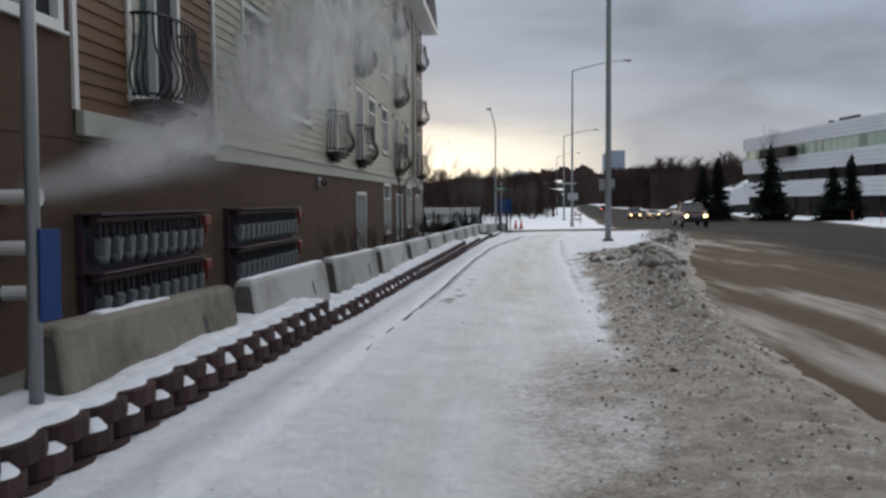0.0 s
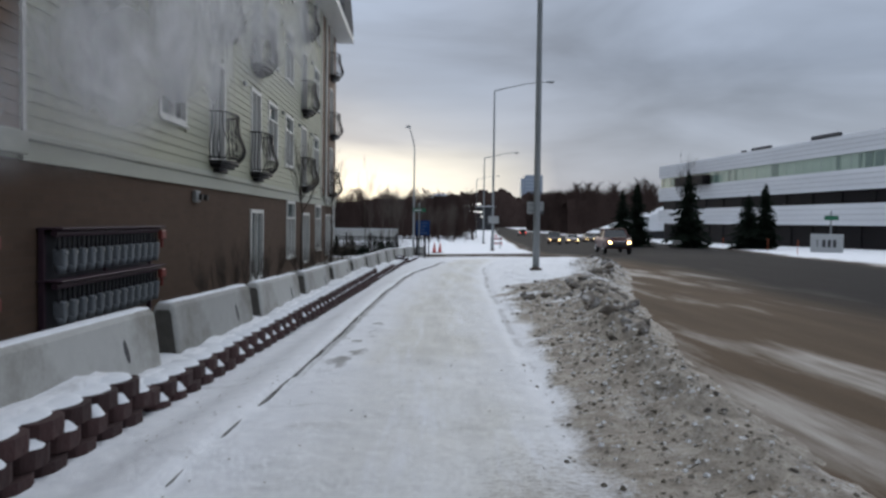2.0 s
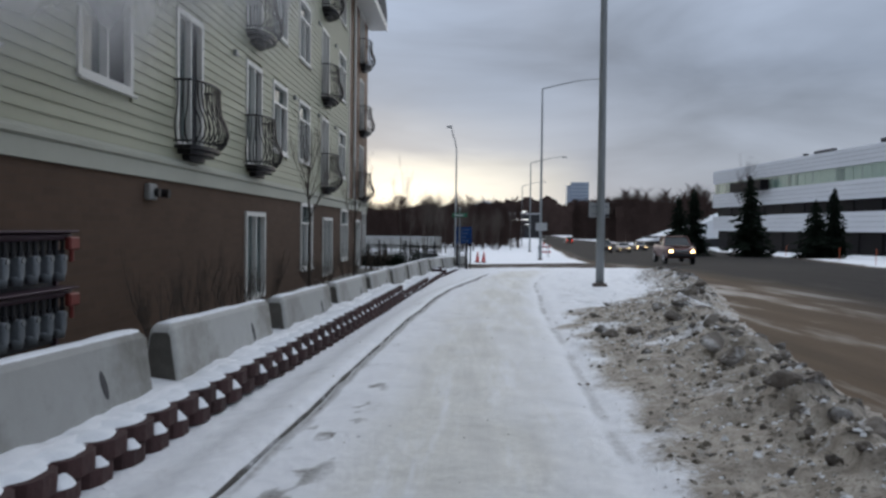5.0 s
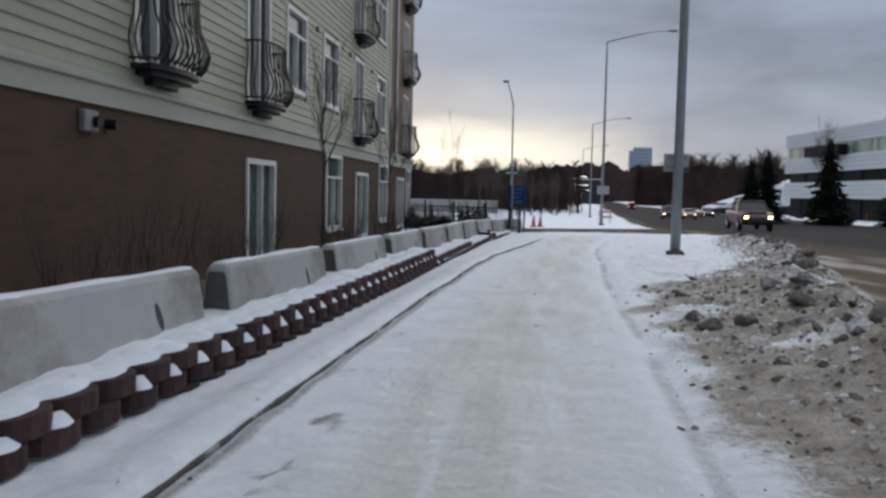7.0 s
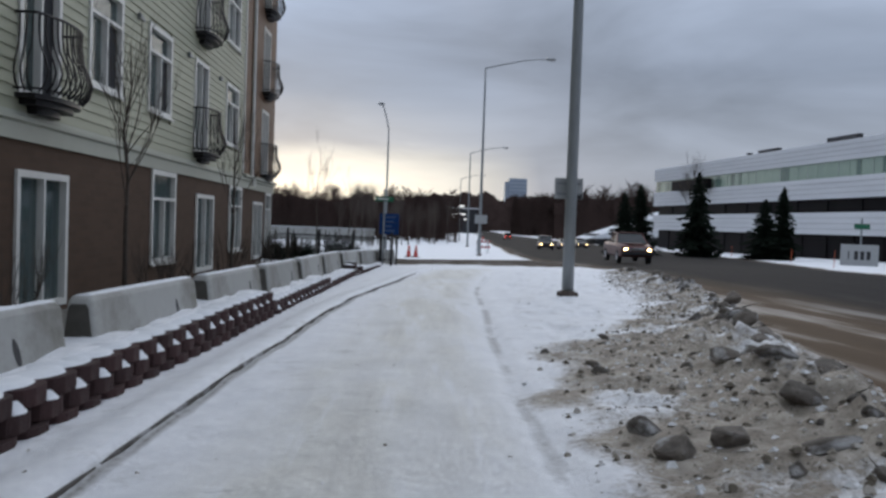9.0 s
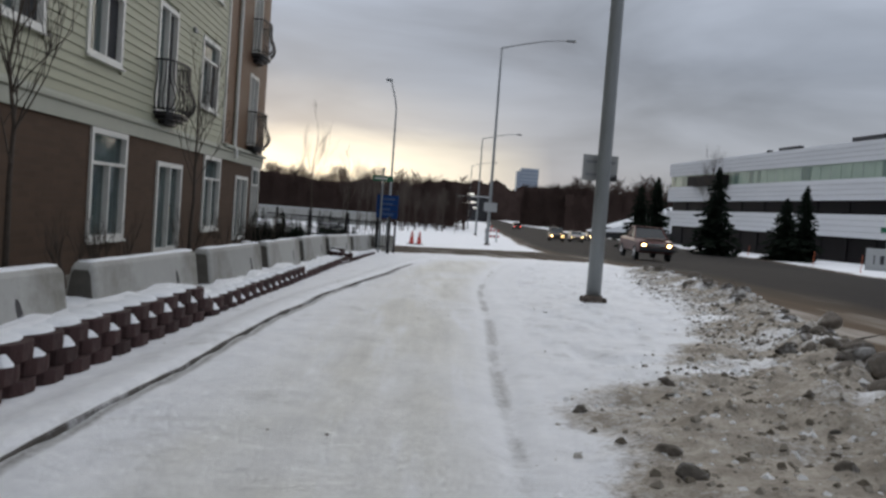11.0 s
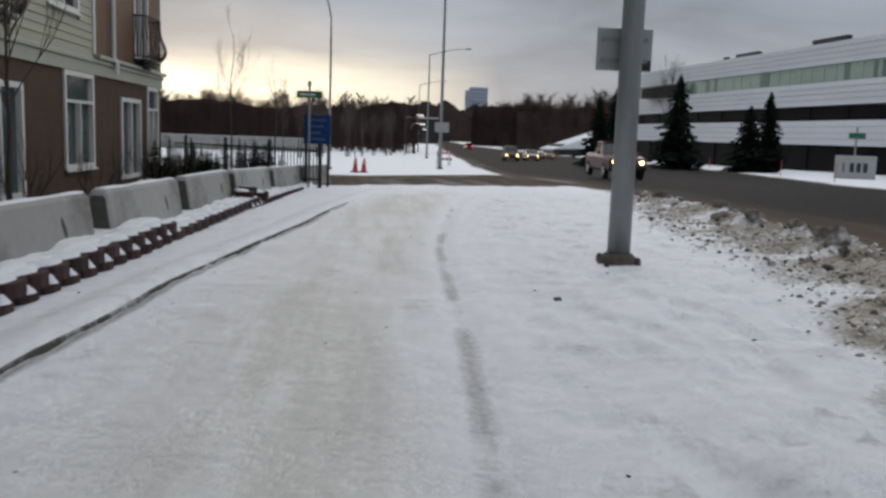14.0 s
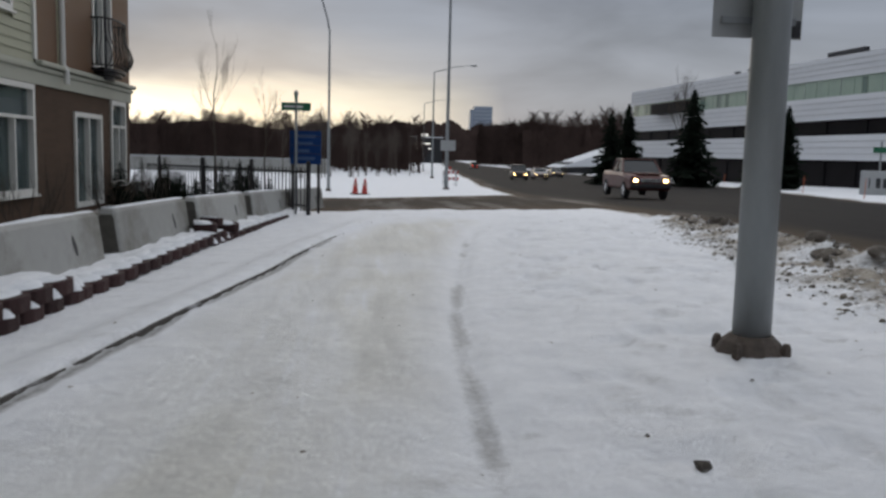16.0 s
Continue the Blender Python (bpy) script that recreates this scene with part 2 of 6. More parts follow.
def lathe(bm, profile, sides=16, at=(0, 0, 0)):
    rings = [[bm.verts.new((at[0] + r * math.cos(2 * math.pi * k / sides), at[1] + r * math.sin(2 * math.pi * k / sides), at[2] + z)) for k in range(sides)] for r, z in profile]
    for a, b in zip(rings, rings[1:]):
        for k in range(sides):
            bm.faces.new((a[k], a[(k + 1) % sides], b[(k + 1) % sides], b[k]))
    bm.faces.new(rings[0][::-1]); bm.faces.new(rings[-1])


def bevel(bm, width, segments=1, angle=0.6):
    bmesh.ops.recalc_face_normals(bm, faces=bm.faces[:])
    es = [e for e in bm.edges if len(e.link_faces) == 2 and e.calc_face_angle(0) > angle]
    bmesh.ops.bevel(bm, geom=es, offset=width, segments=segments, affect="EDGES", profile=0.6)


def finish(bm, name, mat, smooth=False):
    bmesh.ops.recalc_face_normals(bm, faces=bm.faces[:])
    me = bpy.data.meshes.new(name)
    bm.to_mesh(me)
    bm.free()
    me.materials.append(mat)
    if smooth:
        me.polygons.foreach_set("use_smooth", [True] * len(me.polygons))
    return me


def part(name, bm, mat, parent=None, label="", smooth=False, at=None):
    ob = new(name, bm if isinstance(bm, bpy.types.Mesh) else finish(bm, name, mat, smooth))
    if parent is not None:
        ob.parent = parent
    if at is not None:
        ob.matrix_basis = at
    if label:
        tagged(ob, label)
    return ob


def thing(name, at, label, category, group="", kind=""):
    ob = new(name)
    ob.empty_display_size = 0.2
    ob.matrix_basis = at
    return tagged(ob, label, category, group, kind)


def lerp(y, table):
    return float(np.interp(y, [p[0] for p in table], [p[1] for p in table]))


# ---- plan of the ground ----
PROFILE = ((-60, -0.10), (0, -0.47), (34, -0.76), (46, -0.90), (60, -1.25), (77, -1.75), (150, -2.6), (400, -3.5), (4000, -6.0))
TILT_LEFT = ((0, 0.010), (10, 0.020), (17, 0.034), (28, 0.042), (44, 0.042), (50, 0.0))
KERB = ((-20, -2.05), (0, -1.30), (10, -0.90), (14.7, -0.69), (19.7, -0.55), (24, -0.38), (28.2, -0.13), (31, 0.08), (33, 0.32), (36.4, 0.83), (40.6, 1.36), (42.2, 1.66), (45, 2.15))
LANE = ((-20, -2.05), (0, -1.30), (10, -0.90), (14.7, -0.71), (19.7, -0.57), (24, -0.38), (28.2, -0.18), (31, 0.0), (34.4, 0.23), (37.5, 0.55), (40.6, 1.0), (45, 1.9))
FOOT = ((-20, -3.1), (0, -2.18), (5.5, -1.92), (11.3, -1.64), (17.5, -1.36), (22, -1.15), (28.8, -0.84), (35.2, -0.54), (41, -0.22), (44, 0.05), (48, 0.45))
WALLTOP = ((-20, -0.31), (11.2, -0.31), (11.21, -0.475), (28.8, -0.475), (28.81, -0.65), (35.2, -0.65), (35.21, -0.775), (41.0, -0.775), (41.01, -0.86), (48, -0.90))
ROAD_L = ((-60, 1.2), (0, 2.45), (8.6, 2.75), (14, 3.3), (17.6, 4.0), (23.3, 5.0), (29.9, 6.6), (34, 7.6), (39, 8.3), (46.5, 9.0), (70, 10.0), (97, 11.0), (130, 14), (260, 23), (600, 45), (1500, 100))
ROAD_R = ((-60, 13), (20, 17.5), (35, 20), (50, 24), (70, 30), (80, 33.5), (100, 37.5), (114, 40), (140, 43.5), (180, 43.5), (260, 43), (600, 62), (1500, 115))
BERM_L = ((-20, 0.6), (0, 0.7), (7.2, 1.1), (10.4, 1.5), (13.3, 1.78), (16.5, 2.0), (21, 2.0), (23.8, 2.3), (25.1, 2.4), (26, 2.95), (27, 3.6), (28.6, 4.5), (32, 5.4), (36, 5.9), (40, 6.6), (46, 8.2), (60, 9))
BERM_H = ((-20, 0.02), (3, 0.03), (7, 0.06), (10, 0.12), (14, 0.19), (18, 0.25), (23, 0.23), (31, 0.20), (40, 0.14), (45, 0.07), (48, 0.0))


def street_near(x):
    return 48.3 + 0.06 * x + 0.55 * max(0.0, x - 1.0)


def street_far(x):
    return 60.3 + 0.12 * x + 1.6 * max(0.0, x - 1.5)


def arr(table, v):
    return np.interp(v, [p[0] for p in table], [p[1] for p in table])


def fbm(x, y, seed, octaves=4, size=1.0):
    """Smooth value noise on arrays."""
    total, amp = np.zeros(np.broadcast(x, y).shape), 1.0
    norm = 0.0
    for o in range(octaves):
        px, py = x / size * 2 ** o, y / size * 2 ** o
        ix, iy = np.floor(px).astype(np.int64), np.floor(py).astype(np.int64)
        fx, fy = px - ix, py - iy
        fx, fy = fx * fx * (3 - 2 * fx), fy * fy * (3 - 2 * fy)

        def h(a, b):
            v = (a * 374761393 + b * 668265263 + (seed + o) * 144664309) & 0x7FFFFFFF
            v = ((v ^ (v >> 13)) * 1274126177) & 0x7FFFFFFF
            return ((v ^ (v >> 16)) & 0xFFFF) / 65535.0
        total += amp * ((h(ix, iy) * (1 - fx) + h(ix + 1, iy) * fx) * (1 - fy) + (h(ix, iy + 1) * (1 - fx) + h(ix + 1, iy + 1) * fx) * fy)
        norm += amp
        amp *= 0.5
    return total / norm


def smooth01(a, b, v):
    t = np.clip((v - a) / (b - a), 0, 1)
    return t * t * (3 - 2 * t)


def ground_fields(X, Y):
    """Height, dirt, bare kerb and trodden path over the plan."""
    kx, lx, fx, rl, rr, bl, bh = (arr(t, Y) for t in (KERB, LANE, FOOT, ROAD_L, ROAD_R, BERM_L, BERM_H))
    near = (Y < 49)
    z = arr(PROFILE, Y) - arr(TILT_LEFT, Y) * np.clip(1.6 - X, 0, 4)
    # terrace behind the block wall
    terr = smooth01(0.13, 0.22, fx - X) * near * (X > -6)
    z = z + terr * (arr(WALLTOP, Y) + 0.024 - z + 0.10 * (fbm(X, Y, 5, 4, 0.38) - 0.45))
    bx = -2.10 + 0.043 * (Y - 13) + 0.006 * np.maximum(0, Y - 38) ** 2
    bed = smooth01(0.12, 0.5, bx - X) * (X > -6) * near * smooth01(49, 46, Y)
    z = z + bed * (arr(PROFILE, Y) - 0.24 - z)
    # ledge between wall and kerb
    ledge = smooth01(-0.015, 0.03, kx - X) * (1 - terr) * near * smooth01(47, 42, Y)
    z = z + ledge * (0.072 - 0.095 * smooth01(0.15, 0.6, kx - X))
    # drifted verge right of the path
    verge = smooth01(0.2, 1.4, X - (lx + 2.45)) * smooth01(49, 45, Y)
    z = z + verge * 0.05 * near
    # ruts and tread
    rut = np.exp(-((X - lx - 2.44 - 0.03 * np.sin(Y * 0.7)) / 0.12) ** 2) * near * smooth01(2, 16, Y) * smooth01(46, 40, Y)
    tread = np.exp(-((X - lx - 0.95) / 0.22) ** 2) + np.exp(-((X - lx - 1.75) / 0.22) ** 2)
    z = z - 0.035 * rut - 0.012 * tread * near + 0.050 * (fbm(X, Y, 3, 4, 0.5) - 0.5) * (1 - ledge) + 0.05 * (fbm(X, Y, 4, 3, 2.6) - 0.5)
    # footprints and dents in the loose snow
    dent = smooth01(0.56, 0.66, fbm(X, Y, 41, 3, 0.30)) * smooth01(0.3, 1.0, X - lx - 2.3) * near
    z = z - 0.055 * dent + 0.014 * smooth01(0.52, 0.60, fbm(X, Y, 41, 3, 0.30)) * smooth01(0.3, 1.0, X - lx - 2.3) * near
    # ploughed heap beside the road
    t = np.clip((X - bl) / np.maximum(rl - bl, 0.3), -0.5, 1.5)
    ridge = np.exp(-((t - 0.72) / 0.20) ** 2)
    apron = smooth01(0.0, 0.35, t) * smooth01(1.05, 0.85, t)
    lumps = fbm(X, Y, 9, 4, 0.55)
    on = smooth01(-0.02, 0.06, t) * smooth01(1.04, 0.94, t) * near
    z = z + bh * (0.22 * apron + ridge * (0.45 + 0.75 * lumps)) * smooth01(1.06, 0.92, t)
    z = z + on * ((0.03 + 0.85 * bh * ridge) * (fbm(X, Y, 12, 3, 0.26) - 0.45) + smooth01(6, 13, Y) * (0.022 + 0.075 * ridge) * (smooth01(0.46, 0.60, fbm(X, Y, 15, 2, 0.24)) - 0.4))
    # carriageways lie lower than the snow
    inroad = smooth01(-0.05, 0.35, X - rl) * smooth01(-0.05, 0.35, rr - X)
    sn = 48.3 + 0.06 * X + 0.55 * np.maximum(0, X - 1); sf = 60.3 + 0.12 * X + 1.6 * np.maximum(0, X - 1.5)
    instreet = smooth01(-0.05, 0.5, Y - sn) * smooth01(-0.05, 0.5, sf - Y) * (X < rl + 0.6)
    z = z - 0.10 * np.maximum(inroad, instreet)
    soft = 0.25 + 0.75 * smooth01(4, 14, Y)
    edge = t + (0.34 - 0.12 * smooth01(22, 27, Y)) * (fbm(X, Y * 1.6, 21, 4, 1.1) - 0.45)
    dirt = smooth01(-0.13 - 0.25 * (1 - soft), 0.20 + 0.5 * (1 - soft), edge) * smooth01(49, 45, Y)
    dirt = dirt * (0.42 + 0.80 * fbm(X, Y, 23, 5, 0.7)) * (0.86 + 0.14 * soft) * (1.08 - 0.14 * smooth01(19, 25, Y)) * (1 - 0.40 * smooth01(27, 33, Y) * smooth01(0.45, 0.20, t))
    # clean drifts lying over the grit
    dirt = dirt * (1 - 0.50 * smooth01(0.60, 0.70, fbm(X, Y, 25, 4, 1.1)) * smooth01(9, 13, Y))
    dirt = np.where(X > rl - 0.3, np.maximum(dirt, 0.6) * smooth01(rr + 1.5, rr, X), dirt)
    # dull patch of trodden grit at the start
    dirt = np.maximum(dirt, (0.50 + 0.32 * smooth01(0.38, 0.66, fbm(X, Y, 27, 4, 1.2))) * smooth01(13, 6, Y) * smooth01(-0.4, 1.3, X) * near)
    kerb = 0.68 * np.exp(-((X - kx - 0.05) / 0.075) ** 2) * near * smooth01(45, 39, Y) * smooth01(6, 17, Y) * smooth01(0.28, 0.55, fbm(X, Y * 0.35, 31, 3, 0.8) + 0.12)
    dirt = np.maximum(dirt, 1.3 * bed)
    kerb = np.maximum(kerb, 0.95 * bed)
    kerb = np.maximum(kerb, rut * (0.36 + 0.05 * smooth01(16, 26, Y) + 0.15 * smooth01(0.40, 0.60, fbm(X * 2.0, Y * 0.9, 33, 5, 0.6))))
    scuff = smooth01(0.51, 0.63, fbm(X * 2.2, Y * 1.3, 35, 5, 0.42)) * np.exp(-((X - kx - 0.32) / 0.28) ** 2) * smooth01(10, 15, Y) * smooth01(22, 18, Y)
    kerb = np.maximum(kerb, 0.72 * scuff)
    # scrapes and the shade of footprint dents in loose snow, painted dark
    print_marks = smooth01(0.62, 0.72, fbm(X, Y, 47, 3, 0.19)) * smooth01(0.35, 0.5, fbm(X, Y, 48, 2, 1.6)) * smooth01(0.25, 0.8, X - lx - 2.3) * near * smooth01(46, 42, Y)
    kerb = np.maximum(kerb, 0.46 * print_marks)
    trod = smooth01(0.25, 1.0, X - lx) * smooth01(2.55, 1.8, X - lx) * smooth01(47, 43, Y) * (0.55 + 0.45 * smooth01(0.35, 0.6, fbm(X * 1.5, Y * 0.4, 51, 3, 1.0)))
    return z, dirt, kerb, trod


def ground_material():
    m, n, l, b = material("ground_snow_and_grit")
    geo = n.new("ShaderNodeTexCoord")

    def noise_tex(scale, detail=6, rough=0.65):
        t = n.new("ShaderNodeTexNoise"); t.inputs["Scale"].default_value = scale; t.inputs["Detail"].default_value = detail; t.inputs["Roughness"].default_value = rough
        l.new(geo.outputs["Object"], t.inputs["Vector"])
        return t

    def attr(name):
        a = n.new("ShaderNodeAttribute"); a.attribute_name = name
        return a.outputs["Fac"]

    def mixc(fac, a, c):
        x = n.new("ShaderNodeMix"); x.data_type = "RGBA"
        l.new(fac, x.inputs["Factor"])
        for s, i in ((a, 6), (c, 7)):
            if isinstance(s, tuple):
                x.inputs[i].default_value = (*s, 1)
            else:
                l.new(s, x.inputs[i])
        return x.outputs[2]

    def rng(v, a, c, lo=0.0, hi=1.0):
        r = n.new("ShaderNodeMapRange")
        for k, x in zip(("From Min", "From Max", "To Min", "To Max"), (a, c, lo, hi)):
            r.inputs[k].default_value = x
        l.new(v, r.inputs["Value"])
        return r.outputs[0]

    def mth(op, a, c):
        x = n.new("ShaderNodeMath"); x.operation = op
        for s, i in ((a, 0), (c, 1)):
            if isinstance(s, (int, float)):
                x.inputs[i].default_value = s
            else:
                l.new(s, x.inputs[i])
        return x.outputs[0]
    big, mid, fine, grit = noise_tex(0.8), noise_tex(5), noise_tex(38, 4), noise_tex(16, 8, 0.8)
    snow = mixc(rng(mid.outputs["Fac"], 0.3, 0.7), (0.76, 0.77, 0.795), (0.895, 0.90, 0.915))
    trod = mixc(rng(big.outputs["Fac"], 0.35, 0.65), (0.72, 0.70, 0.635), (0.82, 0.81, 0.765))
    trod = mixc(rng(grit.outputs["Fac"], 0.42, 0.70), trod, (0.60, 0.585, 0.54))
    lane = n.new("ShaderNodeMapping"); lane.inputs["Scale"].default_value = (1.5, 0.13, 1.0); lane.inputs["Rotation"].default_value = (0, 0, radians(3))
    l.new(geo.outputs["Object"], lane.inputs[0])
    st = n.new("ShaderNodeTexNoise"); st.inputs["Scale"].default_value = 2.6; st.inputs["Detail"].default_value = 7; st.inputs["Roughness"].default_value = 0.62
    l.new(lane.outputs[0], st.inputs["Vector"])
    trod = mixc(rng(st.outputs["Fac"], 0.48, 0.70), trod, (0.60, 0.585, 0.545))
    trod = mixc(rng(st.outputs["Fac"], 0.46, 0.28), trod, (0.86, 0.865, 0.88))
    smudge = noise_tex(1.7, 9, 0.72)
    trod = mixc(rng(smudge.outputs["Fac"], 0.64, 0.76), trod, (0.56, 0.55, 0.52))
    snow = mixc(rng(smudge.outputs["Fac"], 0.57, 0.72), snow, (0.60, 0.60, 0.60))
    base = mixc(mth("MULTIPLY", attr("trod"), 0.9), snow, trod)
    # grit: many specks where there is much dirt, few where little
    lvl = mth("ADD", mth("MULTIPLY", grit.outputs["Fac"], 1.1), mth("MULTIPLY", fine.outputs["Fac"], 0.35))
    spec_ = mth("ADD", lvl, mth("MULTIPLY", attr("dirt"), 0.95))
    dfac = rng(spec_, 1.02, 1.40)
    dirtc = mixc(rng(mid.outputs["Fac"], 0.35, 0.68), (0.205, 0.172, 0.136), (0.49, 0.44, 0.375))
    dirtc = mixc(rng(fine.outputs["Fac"], 0.55, 0.68), dirtc, (0.13, 0.11, 0.085))
    base = mixc(dfac, base, dirtc)
    kf = rng(mth("ADD", mth("MULTIPLY", attr("kerb"), 1.0), mth("MULTIPLY", grit.outputs["Fac"], 0.5)), 0.62, 1.0)
    base = mixc(kf, base, (0.17, 0.16, 0.14))
    l.new(base, b.inputs["Base Color"])
    l.new(rng(mid.outputs["Fac"], 0.3, 0.7, 0.55, 0.9), b.inputs["Roughness"])
    b.inputs["Specular IOR Level"].default_value = 0.25
    hsum = mth("ADD", mth("MULTIPLY", fine.outputs["Fac"], 0.15), mth("ADD", mid.outputs["Fac"], mth("MULTIPLY", grit.outputs["Fac"], 0.6)))
    bp = n.new("ShaderNodeBump"); bp.inputs["Strength"].default_value, bp.inputs["Distance"].default_value = 0.7, 0.045
    l.new(hsum, bp.inputs["Height"]); l.new(bp.outputs[0], b.inputs["Normal"])
    return m


def build_ground():
    far = np.array([60, 75, 95, 120, 150, 190, 240, 320, 450, 700, 1200, 2200, 4000.0])
    xs = np.concatenate([-far[::-1], np.arange(-50, -8, 4.0), np.arange(-8, -3, 0.5), np.arange(-3, 4.6, 0.055), np.arange(4.6, 9.6, 0.10), np.arange(10, 20, 0.7), np.arange(20, 56, 2.0), far])
    ys = np.concatenate([-far[::-1][3:], np.arange(-40, -4, 3.0), np.arange(-4, 3, 0.5), np.arange(3, 47, 0.11), np.arange(47, 75, 0.6), np.arange(76, 130, 2.0), np.arange(132, 240, 5.0), far[far > 235]])
    X, Y = np.meshgrid(xs, ys)
    z, dirt, kerb, trod = ground_fields(X, Y)
    nx, ny = len(xs), len(ys)
    me = bpy.data.meshes.new("ground")
    i = (np.arange(ny - 1)[:, None] * nx + np.arange(nx - 1)[None, :]).ravel()
    faces = np.stack([i, i + 1, i + nx + 1, i + nx], 1)
    me.vertices.add(nx * ny)
    me.vertices.foreach_set("co", np.stack([X.ravel(), Y.ravel(), z.ravel()], 1).ravel().astype(np.float32))
    me.loops.add(len(faces) * 4)
    me.loops.foreach_set("vertex_index", faces.ravel().astype(np.int32))
    me.polygons.add(len(faces))
    me.polygons.foreach_set("loop_start", np.arange(0, len(faces) * 4, 4, dtype=np.int32))
    me.polygons.foreach_set("loop_total", np.full(len(faces), 4, dtype=np.int32))
    me.update(calc_edges=True)
    me.polygons.foreach_set("use_smooth", [True] * len(faces))
    for name, v in (("dirt", dirt), ("kerb", kerb), ("trod", trod)):
        me.attributes.new(name, "FLOAT", "POINT").data.foreach_set("value", v.ravel().astype(np.float32))
    me.materials.append(ground_material())
    return tagged(new("ground", me), "snow-covered ground with a trodden footway and gritty ploughed verge", "ground", kind="structure")


def height(x, y):
    return float(ground_fields(np.array([x], dtype=float), np.array([y], dtype=float))[0][0])


def road_material():
    m, n, l, b = material("wet_asphalt_with_slush")
    at = n.new("ShaderNodeAttribute"); at.attribute_name = "slush"
    tc = n.new("ShaderNodeTexCoord")
    mp = n.new("ShaderNodeMapping"); mp.inputs["Scale"].default_value = (1.0, 0.10, 1.0); mp.inputs["Rotation"].default_value = (0, 0, radians(14))
    l.new(tc.outputs["Object"], mp.inputs[0])
    s1 = n.new("ShaderNodeTexNoise"); s1.inputs["Scale"].default_value = 1.1; s1.inputs["Detail"].default_value = 7; s1.inputs["Roughness"].default_value = 0.6
    l.new(mp.outputs[0], s1.inputs["Vector"])
    s2 = n.new("ShaderNodeTexNoise"); s2.inputs["Scale"].default_value = 30; s2.inputs["Detail"].default_value = 5
    l.new(tc.outputs["Object"], s2.inputs["Vector"])
    r1 = n.new("ShaderNodeValToRGB")
    e = r1.color_ramp.elements
    e[0].position, e[0].color = 0.36, (0.085, 0.062, 0.042, 1)
    e[1].position, e[1].color = 0.66, (0.40, 0.365, 0.325, 1)
    k = e.new(0.52); k.color = (0.115, 0.082, 0.055, 1)
    l.new(s1.outputs["Fac"], r1.inputs[0])
    r2 = n.new("ShaderNodeMix"); r2.data_type = "RGBA"
    r2.inputs[6].default_value, r2.inputs[7].default_value = (0.014, 0.0135, 0.0135, 1), (0.032, 0.029, 0.027, 1)
    l.new(s1.outputs["Fac"], r2.inputs["Factor"])
    mx = n.new("ShaderNodeMix"); mx.data_type = "RGBA"
    l.new(at.outputs["Fac"], mx.inputs["Factor"]); l.new(r2.outputs[2], mx.inputs[6]); l.new(r1.outputs[0], mx.inputs[7])
    l.new(mx.outputs[2], b.inputs["Base Color"])
    b.inputs["Roughness"].default_value = 0.82
    b.inputs["Specular IOR Level"].default_value = 0.05
    bp = n.new("ShaderNodeBump"); bp.inputs["Strength"].default_value, bp.inputs["Distance"].default_value = 0.4, 0.02
    l.new(s2.outputs["Fac"], bp.inputs["Height"]); l.new(bp.outputs[0], b.inputs["Normal"])
    return m


ASPHALT = road_material()


def strip(name, rows, label, category, slush):
    """A carriageway from rows of points across it."""
    me = bpy.data.meshes.new(name)
    k = len(rows[0])
    me.from_pydata([p for r in rows for p in r], [], [(i * k + j, i * k + j + 1, (i + 1) * k + j + 1, (i + 1) * k + j) for i in range(len(rows) - 1) for j in range(k - 1)])
    me.attributes.new("slush", "FLOAT", "POINT").data.foreach_set("value", np.array(slush, dtype=np.float32))
    me.polygons.foreach_set("use_smooth", [True] * len(me.polygons))
    me.materials.append(ASPHALT)
    return tagged(new(name, me), label, category, kind="structure")


def build_roads():
    rows, slush = [], []
    for y in [-60, -40, -20, -10] + list(np.arange(-4, 130, 2.0)) + [140, 155, 175, 200, 240, 300, 400, 600, 1000, 1500]:
        a, b = lerp(y, ROAD_L), lerp(y, ROAD_R)
        r = []
        for i in range(17):
            x = a + (b - a) * i / 16
            r.append((x, y, lerp(y, PROFILE) - 0.035 + 0.10 * math.sin(math.pi * i / 16)))
            d = x - a
            w = max(0.0, min(1.0, (lerp(y, ((0, 7.5), (15, 5.2), (30, 3.6), (42, 2.5), (60, 1.6), (200, 0.7))) - d) / 2.0))
            slush.append(max(w, 0.8 * max(0.0, 1 - (b - x) / 2.0)))
        rows.append(r)
    strip("road", rows, "dark wet asphalt road with brown slush along its edge", "road", slush)
    rows, slush = [], []
    for x in list(np.arange(-60, -4, 4.0)) + list(np.arange(-4, 13, 1.0)):
        a, b = street_near(min(x, 9.5)), street_far(min(x, 9.5))
        rows.append([(x, a + (b - a) * i / 8, lerp(a + (b - a) * i / 8, PROFILE) - 0.030) for i in range(9)])
        slush += [0.75, 0.55, 0.3, 0.25, 0.3, 0.3, 0.35, 0.6, 0.8]
    strip("side_street", rows, "slushy asphalt side street crossing the footway", "road", slush)


KERBSTONE = surface("kerb_stone", (0.040, 0.035, 0.030), (0.10, 0.09, 0.08), 6.0, 0.9, 0.6, fine=50, stain=(0.55, 0.55, 0.56), stain_at=0.62)


